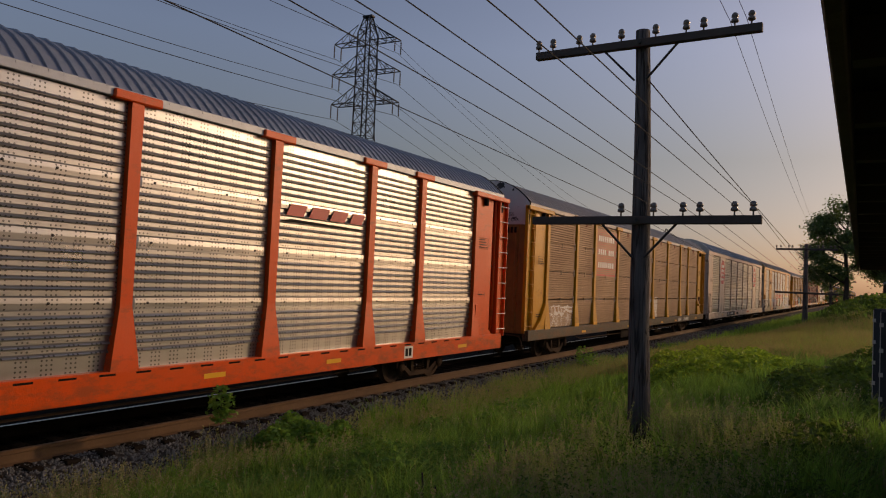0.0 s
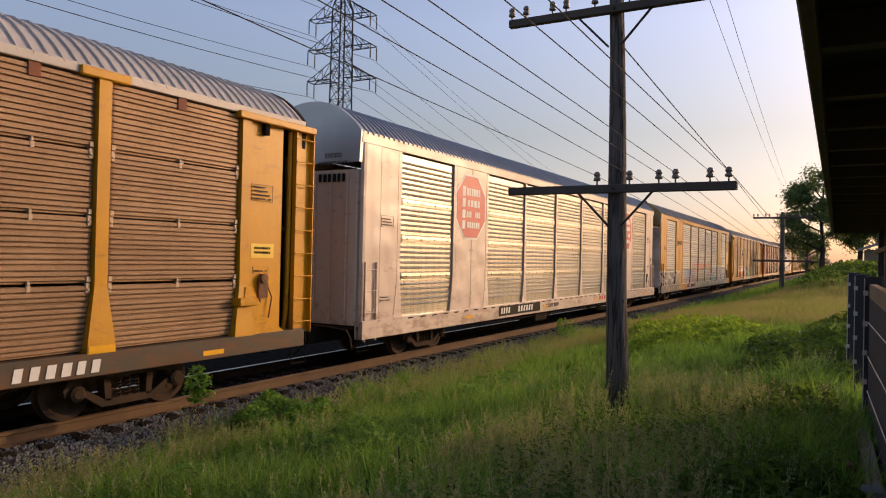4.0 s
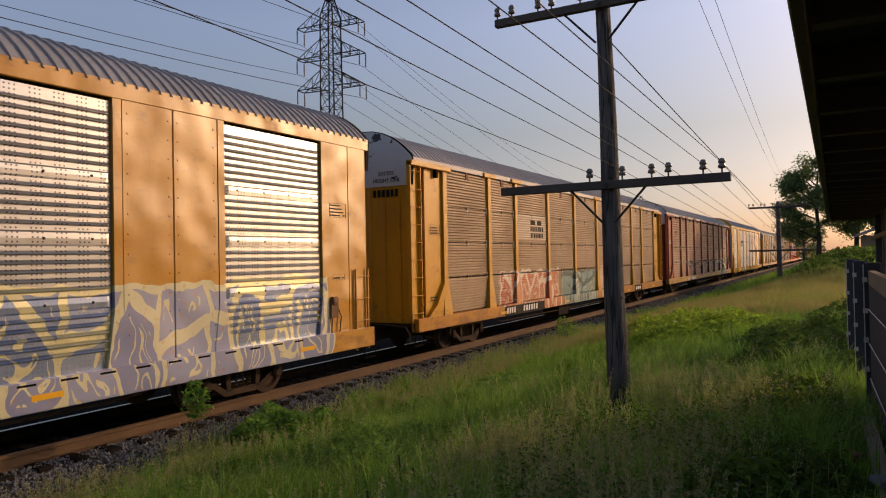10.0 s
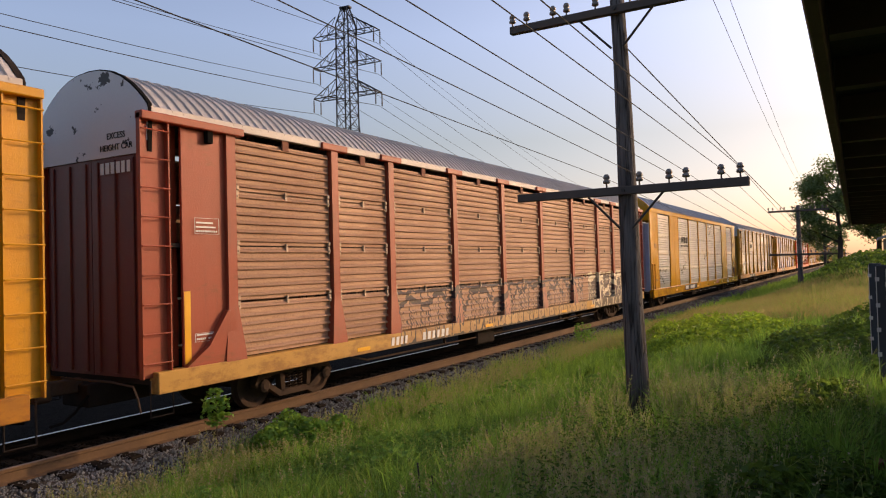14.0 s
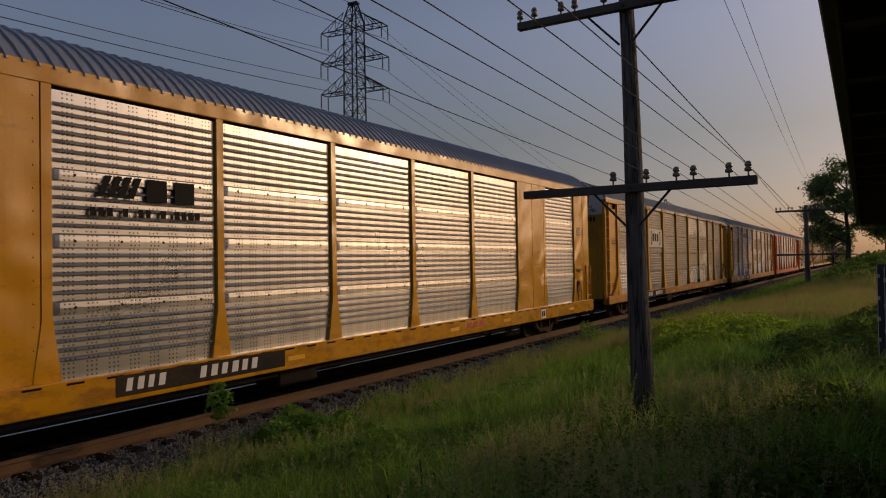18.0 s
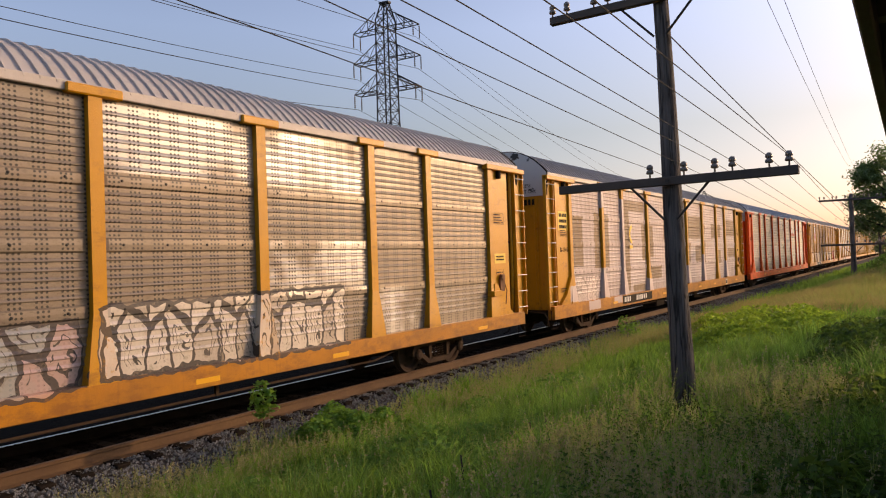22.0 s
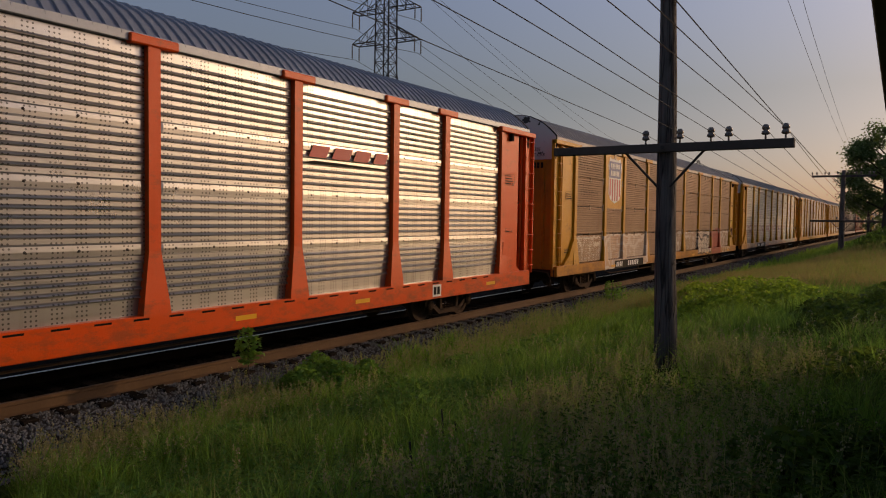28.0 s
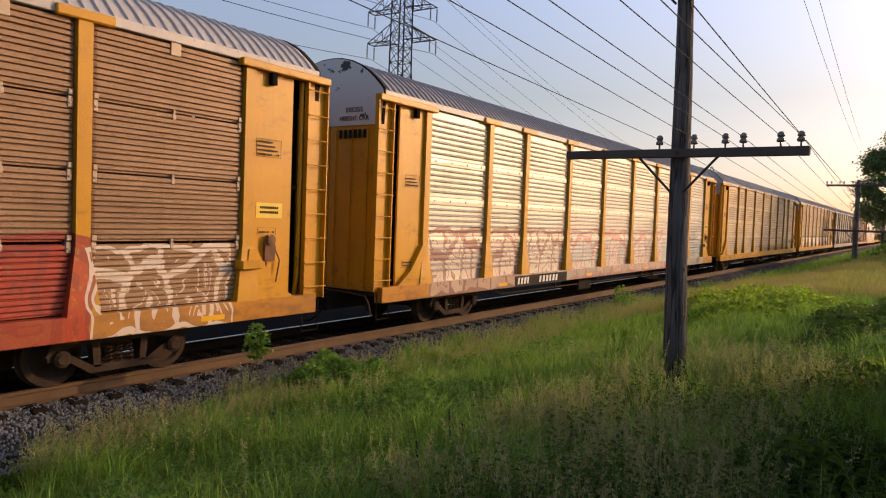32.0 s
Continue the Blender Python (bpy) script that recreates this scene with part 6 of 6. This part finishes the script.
def grass():
    R = RNG.uniform
    edge = lambda x, y: in_view(x, y) & ~((np.abs(x + 2.62 - 0.28 * (9.4 - y)) < 0.2 + 0.03 * (9.4 - y)) & (y > 7.6) & (y < 9.5)) & (x > -8.8 + 0.3 * np.sin(y * 1.3) + 0.25 * np.sin(y * 3.1) - 0.3 * (y > 12))
    x, y = scatter(60000, -9.2, 0.6, 1.6, 9, edge)
    blades("near_grass", x, y, R(0.05, 0.17, len(x)) * tuft(x, y), R(0.004, 0.009, len(x)), 0.9, M["blade"], "uncut green grass on the bank")
    tufts("long_grass", 5600, 14, -9.1, 0.4, 1.6, 10, edge, 0.42, 0.0125, M["blade"], "long arching tufts of green grass on the bank", 0.85, 33.0)
    tufts("pale_grass", 1700, 12, -9.1, 0.4, 1.6, 12, edge, 0.44, 0.008, M["paleblade"], "tall pale green tufts going to seed", 0.6, 41.0)
    x, y = scatter(50000, -9.2, 0.8, 9, 19, edge)
    blades("middle_grass", x, y, R(0.06, 0.22, len(x)) * tuft(x, y), R(0.006, 0.013, len(x)), 0.8, M["blade"], "uncut green grass round the pole")
    tufts("middle_tufts", 3800, 12, -9.1, 0.6, 9.5, 19, edge, 0.36, 0.018, M["blade"], "tufts of green grass round the pole", 0.8, 35.0)
    x, y = scatter(42000, -9.2, 0.5, 19, 40, edge)
    blades("far_grass", x, y, R(0.12, 0.36, len(x)), R(0.012, 0.03, len(x)), 0.7, M["blade"], "uncut green grass along the railway")
    x, y = scatter(22000, -9.2, 8, 40, 120, lambda a, b: a > -8.6)
    blades("distant_grass", x, y, R(0.25, 0.6, len(x)), R(0.03, 0.08, len(x)), 0.7, M["blade"], "far green verge along the railway")
    x, y = scatter(60000, -8.2, 0.9, 21, 42, edge, 0.75, 5.0)
    blades("tawny_grass", x, y, R(0.22, 0.5, len(x)), R(0.014, 0.03, len(x)), 0.7, M["tawny"], "sunlit tawny seeding grass")
    x, y = scatter(26000, -8.4, 12, -25, 40, lambda a, b: ~in_view(a, b) | (b < 1.8))
    blades("outer_grass", x, y, R(0.12, 0.35, len(x)), R(0.015, 0.035, len(x)), 0.7, M["blade"], "uncut green grass round the shelter")
    # stalks with feathery heads
    for name, (x, y), lab in (("plume_grass", scatter(2000, -8.7, -7.0, 2.2, 9.0, edge, 0.6, 14.0), "pale plumes of seeding grass near the ballast"),
                              ("seed_grass", scatter(1500, -7.5, 0.2, 1.8, 12, edge, 0.2, 11.0), "dry straw-coloured seed heads above the grass"),
                              ("verge_seed_grass", scatter(5200, -9.0, -7.0, 2.5, 26, edge, 0.75, 2.0), "dry seed heads along the ballast edge"),
                              ("pole_seed_grass", scatter(3600, -2.9, -0.7, 3.2, 9.6, edge, 0.55, 4.0), "reddish dry grass round the pole foot")):
        n = len(x)
        t = R(0.26, 0.56, n)
        z = heights(x, y) - 0.03
        a, b = R(-0.16, 0.16, n), R(-0.16, 0.16, n)
        x2, y2 = x + a, y + b
        stalk(name, x, y, z, x2, y2, t, lab)
        k = 9 if name == "verge_seed_grass" else 20
        u = R(0.66, 1.04, n * k)
        spread = 0.006 + 0.075 * np.clip(1.05 - u, 0.0, 0.3)  # an airy cone of spikelets
        w = R(0, 2 * np.pi, n * k)
        hx, hy = np.repeat(x, k) + np.repeat(a, k) * u + spread * np.cos(w), np.repeat(y, k) + np.repeat(b, k) * u + spread * np.sin(w)
        c = np.stack([hx, hy, np.repeat(z, k) + np.repeat(t, k) * u], 1)
        pale = name in ("plume_grass", "seed_grass")
        leaves(name + "_heads", c, np.full(n * k, 0.03 if name == "verge_seed_grass" else 0.021), M["plume" if pale else "straw"], lab, "grass", 1.6)
    leafy_stems("goldenrod", 520, -2.4, 0.0, 2.6, 8.0, edge, 0.42, 0.1, M["vine"], "upright dark green weeds with pointed leaves")
    leafy_stems("nettle", 620, -6.6, -2.6, 3.0, 8.2, edge, 0.36, 0.075, M["bramble"], "upright green weeds with small pointed leaves")
    leafy_stems("goldenrod", 260, -8.4, -6.0, 3.5, 11.0, edge, 0.4, 0.08, M["bramble"], "upright green weeds near the ballast")


def leafy_stems(name, count, x0, x1, y0, y1, keep, tall, size, material, label):
    """Upright weeds: pointed leaves in whorls along a stem."""
    x, y = scatter(count * 2, x0, x1, y0, y1, keep, 0.55, 61.0 + x0)
    n, k = len(x), 18
    t = RNG.uniform(0.55, 1.2, n) * tall
    z = heights(x, y)
    lx, ly = RNG.uniform(-0.1, 0.1, n), RNG.uniform(-0.1, 0.1, n)
    stalk(name + "_stems", x, y, z - 0.03, x + lx, y + ly, t, label)
    u = np.tile(np.linspace(0.22, 1.0, k), n)
    w = np.tile(np.arange(k) * 2.4, n) + np.repeat(RNG.uniform(0, 6.28, n), k) + RNG.uniform(-0.3, 0.3, n * k)
    rise = RNG.uniform(-0.35, 0.55, n * k) + (u - 0.5)
    d = np.stack([np.cos(w), np.sin(w), rise], 1)
    d /= np.linalg.norm(d, axis=1)[:, None]
    s = np.stack([-np.sin(w), np.cos(w), RNG.uniform(-0.3, 0.3, n * k)], 1)
    up = np.cross(d, s)
    L = (size * (1.15 - 0.65 * u) * RNG.uniform(0.75, 1.3, n * k))[:, None]
    p = np.stack([np.repeat(x, k) + np.repeat(lx, k) * u, np.repeat(y, k) + np.repeat(ly, k) * u, np.repeat(z, k) + np.repeat(t, k) * u], 1)
    v = np.stack([p, p + d * L * 0.45 + s * L * 0.2 + up * L * 0.06, p + d * L - np.array([0, 0, 0.25]) * L, p + d * L * 0.45 - s * L * 0.2 + up * L * 0.06], 1)
    q = np.arange(n * k)[:, None] * 4
    bulk(name, v.reshape(-1, 3), np.concatenate([q, q + 1, q + 2, q, q + 2, q + 3], 1).ravel(), np.arange(2 * n * k) * 3, material, label, "weeds")


def stalk(name, x, y, z, x2, y2, t, lab):
    """Thin leaning stalks."""
    n = len(x)
    w = np.full(n, 0.002)
    v = np.stack([np.stack([x - w, y, z], 1), np.stack([x + w, y, z], 1), np.stack([x2 + w, y2, z + t], 1), np.stack([x2 - w, y2, z + t], 1)], 1)
    k = np.arange(n)[:, None] * 4
    bulk(name, v.reshape(-1, 3), np.concatenate([k, k + 1, k + 2, k + 3], 1).ravel(), np.arange(n) * 4, M["paleblade"], lab, "grass")


grass()


def mound(name, n, cx, cy, rx, ry, h, size, material, label, category="bush", flat=0.4):
    """A low heap of leaves on the ground with an uneven outline."""
    a, r = RNG.uniform(0, 2 * np.pi, n), np.sqrt(RNG.uniform(0, 1, n))
    x, y = cx + rx * r * np.cos(a), cy + ry * r * np.sin(a)
    bump = np.array([0.65 + 0.7 * noise.noise((p * 1.3, q * 1.3, 9.0)) for p, q in zip(x.tolist(), y.tolist())])
    top = h * np.clip(1 - r ** 3, 0.12, 1) * np.clip(bump, 0.15, 1.3)
    z = heights(x, y) + top * RNG.uniform(0.25, 1.0, n) ** 0.5
    return leaves(name, np.stack([x, y, z], 1), np.full(n, size), material, label, category, flat)


mound("vine", 12000, -0.6, 14.0, 1.4, 4.6, 0.6, 0.09, M["vine"], "dark green vines heaped along the fence")
mound("vine", 5000, -0.1, 19.5, 0.9, 3.6, 0.45, 0.1, M["vine"], "dark green vines heaped along the fence")
mound("vine", 3500, -0.5, 8.6, 0.6, 2.6, 0.55, 0.09, M["vine"], "broad-leaved green weeds at the fence foot")
mound("vine", 4200, -0.6, 5.4, 0.8, 1.8, 0.45, 0.075, M["vine"], "broad-leaved green weeds at the fence foot")
mound("weeds", 12000, -3.4, 19.2, 2.1, 3.8, 0.75, 0.11, M["weed"], "sunlit yellow-green weeds beyond the pole")
mound("weeds", 5000, -5.3, 24.0, 1.5, 3.2, 0.7, 0.13, M["weed"], "sunlit yellow-green weeds beyond the pole")
mound("vine", 9000, -0.6, 43.5, 2.6, 4.5, 0.55, 0.14, M["vine"], "dark green vines on the far slope of the bank")
mound("hedge", 16000, 1.4, 52.0, 4.6, 10.0, 0.8, 0.2, M["vine"], "bushy green mound beside the far poles")
mound("hedge", 9000, -3.4, 60.0, 2.4, 12.0, 0.45, 0.2, M["vine"], "bushy green verge beside the track")
spot = random.Random(44)
for cx, cy, w, h in ((-5.2, 7.4, 0.8, 0.42), (-4.5, 6.0, 0.6, 0.38), (-6.3, 5.2, 0.7, 0.4), (-6.9, 10.8, 0.8, 0.4), (-2.2, 4.2, 0.6, 0.34), (-1.3, 4.6, 0.6, 0.4), (-5.6, 11.5, 0.9, 0.38), (-1.0, 7.0, 0.45, 0.3), *[(spot.uniform(-7.4, -0.4), spot.uniform(2.6, 12), spot.uniform(0.3, 0.6), spot.uniform(0.14, 0.3)) for _ in range(34)]):
    if not (abs(cx + 2.62 - 0.28 * (9.4 - cy)) < 0.75 and 6.4 < cy < 9.9):
        mound("weeds", int(1900 * w), cx, cy, w, w * 1.2, h + 0.12, 0.07, M["bramble"], "leafy green weeds among the tall grass")
mound("bush", 8000, -7.85, 8.55, 0.75, 1.35, 1.0, 0.08, M["bramble"], "low green bramble at the ballast edge")
mound("bush", 900, -7.5, 3.3, 0.6, 0.6, 0.6, 0.085, M["vine"], "low green bramble at the ballast edge")


# added out of view: keeps the low sun off the near grass and vines
mound("hedge", 12000, 7.0, 22.8, 2.0, 5.0, 5.2, 0.34, M["leaf"], "unseen tall leafy hedge, added to shade the bank")


def sapling(x, y, h, spread, n, label):
    s = tagged(new("sapling"), label, "sapling", "saplings at the ballast edge")
    z = ground_z(x, y)
    s.location = (x, y, z)
    pts = [(0, 0, -0.05), (0.02, 0.01, h * 0.4), (-0.02, 0.03, h * 0.75), (0, 0.02, h)]
    part("stem", Shape().cable(pts, [0.012, 0.01, 0.007, 0.003], 6), M["bark"], s)
    c = []
    for i in range(n):
        u = RNG.uniform(0.62, 1.08)
        w = RNG.uniform(0, 2 * np.pi)
        r = spread * math.sqrt(max(0.05, 1 - ((u - 0.85) / 0.26) ** 2)) * RNG.uniform(0.15, 1) ** 0.5 * (0.8 + 0.3 * math.sin(3 * w))
        c.append((r * np.cos(w), r * np.sin(w), h * u - 0.3 * r))
    ob = leaves("foliage", np.array(c), np.full(n, 0.085), M["bramble"], "", "", 0.3)
    ob.parent = s
    ob.name = "foliage"


sapling(-8.6, 7.55, 1.2, 0.25, 340, "young green sapling beside the rail")
sapling(-8.5, 23.6, 0.9, 0.5, 260, "leafy green sapling beside the rail")
sapling(-8.2, 23.0, 0.7, 0.5, 200, "leafy green sapling beside the rail")


def tree(x, y, h, r, n, seed, label):
    rng = random.Random(seed)
    t = tagged(new("tree"), label, "tree", "trees beyond the poles")
    z0 = ground_z(x, y)
    t.location = (x, y, z0 - 0.2)
    part("trunk", Shape().cable([(0, 0, 0), (0.1, 0.05, h * 0.25), (-0.05, 0.1, h * 0.5), (0.1, 0, h * 0.85)], [0.24, 0.2, 0.14, 0.04], 8), M["bark"], t, "bare grey-brown trunk")
    tips = []
    for i in range(17):
        u = rng.uniform(0.22, 0.92)
        w = rng.uniform(0, 2 * math.pi)
        reach = r * rng.uniform(0.55, 1.0) * (1.15 - abs(u - 0.5))
        end = Vector((reach * math.cos(w), reach * math.sin(w), h * u + reach * rng.uniform(0.1, 0.5)))
        mid = end * 0.5 + Vector((0, 0, h * u * 0.42))
        part("limb", Shape().cable([(0, 0, h * u * 0.82), tuple(mid), tuple(end)], [0.07, 0.05, 0.015], 5), M["bark"], t)
        for k in range(4):
            tips.append(mid.lerp(end, rng.uniform(0.2, 1.1)) + Vector((rng.gauss(0, 1), rng.gauss(0, 1), rng.gauss(0, 0.8))) * r * 0.17)
    tips += [Vector((rng.gauss(0, 0.3), rng.gauss(0, 0.3), h * 0.95)) for _ in range(3)]
    per = n // len(tips)
    cs = [np.array(e)[None] + RNG.normal(size=(per, 3)) * np.array([r * 0.105, r * 0.105, r * 0.075]) * rng.uniform(0.7, 1.35) for e in tips]
    ob = leaves("crown", np.concatenate(cs), np.full(per * len(tips), 0.2), M["leaf"], "", "", 0.6)
    ob.parent = t
    ob["label"] = "ragged green crown with gaps"


tree(-1.9, 72, 9.6, 3.1, 24000, 3, "ragged green broad-leaved tree beyond the poles")
tree(1.1, 76, 8.8, 3.0, 22000, 4, "ragged green broad-leaved tree beyond the poles")
tree(4.0, 74, 8.0, 3.0, 18000, 5, "ragged green broad-leaved tree beside the shed")
tree(8.0, 80, 9.0, 3.4, 12000, 6, "ragged green broad-leaved tree beside the shed")
tree(-4.0, 96, 6.0, 2.4, 7000, 8, "smaller green tree far along the track")

for x, y, h in ((-3.28, 6.63, 0.34), (-3.42, 6.55, 0.3), (-3.1, 6.3, 0.26), (-3.24, 4.96, 0.36), (-3.1, 4.95, 0.24), (-2.95, 4.1, 0.3)):
    z = ground_z(x, y)
    tagged(part("stake", Shape().cable([(x, y, z - 0.1), (x + 0.02, y, z + h * 0.5), (x - 0.01, y + 0.01, z + h + 0.1)], [0.012, 0.011, 0.008], 6), M["iron"]), "thin dark stake standing in the grass", "stake", "stakes in the grass")


# ---- ballast stones ----
def stones():
    base = [Vector(v) for v in ((1, 0, 0), (-1, 0, 0), (0, 1, 0), (0, -1, 0), (0, 0, 1), (0, 0, -1))]
    tris = [(0, 2, 4), (2, 1, 4), (1, 3, 4), (3, 0, 4), (2, 0, 5), (1, 2, 5), (3, 1, 5), (0, 3, 5)]
    rng = random.Random(12)

    def gravel(n, x0, x1, y0, y1, lo, hi, top, name, label, mat=None):
        V, F = [], []
        for i in range(n):
            x, y, s = rng.uniform(x0, x1), y0 + (y1 - y0) * rng.random() ** 1.5, rng.uniform(lo, hi)
            z = top(x) + s * 0.25
            q = Euler((rng.uniform(0, 6), rng.uniform(0, 6), rng.uniform(0, 6))).to_matrix()
            sc = Vector((rng.uniform(0.7, 1.2), rng.uniform(0.7, 1.2), rng.uniform(0.5, 0.9))) * s
            k = len(V)
            for b in base:
                p = q @ Vector((b.x * sc.x * rng.uniform(0.75, 1.2), b.y * sc.y * rng.uniform(0.75, 1.2), b.z * sc.z * rng.uniform(0.75, 1.2)))
                V.append((x + p.x, y + p.y, z + p.z))
            F += [(k + a, k + b, k + c) for a, b, c in tris]
        me = bpy.data.meshes.new(name)
        me.from_pydata(V, [], F)
        tagged(part(name, me, mat or M["stone"]), label, "ballast", kind="stuff")
    slope = lambda x: lerp(x, [(-12.6, -0.2), (-9.62, -0.2), (-8.6, -0.52), (-8.0, -0.48)])
    gravel(23000, -9.8, -8.3, 1.5, 30, 0.012, 0.031, slope, "ballast_stones", "loose grey ballast stones on the shoulder")
    # same near-black, so these stones carry the train's shade in their colour
    gravel(3500, -11.2, -10.05, 1.5, 26, 0.018, 0.04, slope, "ballast_stones", "ballast stones between the rails, darkened with the train's shade", M["oily_shade"])
    gravel(2500, -9.7, -8.0, 30, 80, 0.03, 0.06, slope, "ballast_stones", "loose grey ballast stones on the shoulder")


stones()


# ---- what moves ----
def rolled(t):
    i = min(int(t), len(ROLLED) - 2)
    return ROLLED[i] + (ROLLED[i + 1] - ROLLED[i]) * (t - i)


def motions():
    for k, car in enumerate(CARS):
        near = GAP + (k - 1) * PITCH
        walk(car, [(t, pose(TRACK, near - ROLLED[t], 0)) for t in range(33)])
    for rows in WHEELS:
        for k, w, s, d in rows:
            mid = GAP + (k - 0.5) * PITCH
            ts = [i / 15 for i in range(32 * 15 + 1)]
            inside = [t for t in ts if -22 < mid - rolled(t) < 62]
            turn = 0 if s < 0 else 180
            if k > 11 or len(inside) < 2 or s < 0:
                continue
            ts = sorted({0.0, 32.0, *inside})
            start = rolled(inside[0])
            rows2 = []
            for t in ts:
                a = math.degrees((min(max(rolled(t), start), rolled(inside[-1])) - start) / 0.42)
                m = Matrix.Translation((s * 0.76, d, 0.42)) @ Matrix.Rotation(radians(a), 4, "X") @ Matrix.Rotation(radians(turn), 4, "Z")
                rows2.append((t, m))
            walk(w, rows2)


motions()
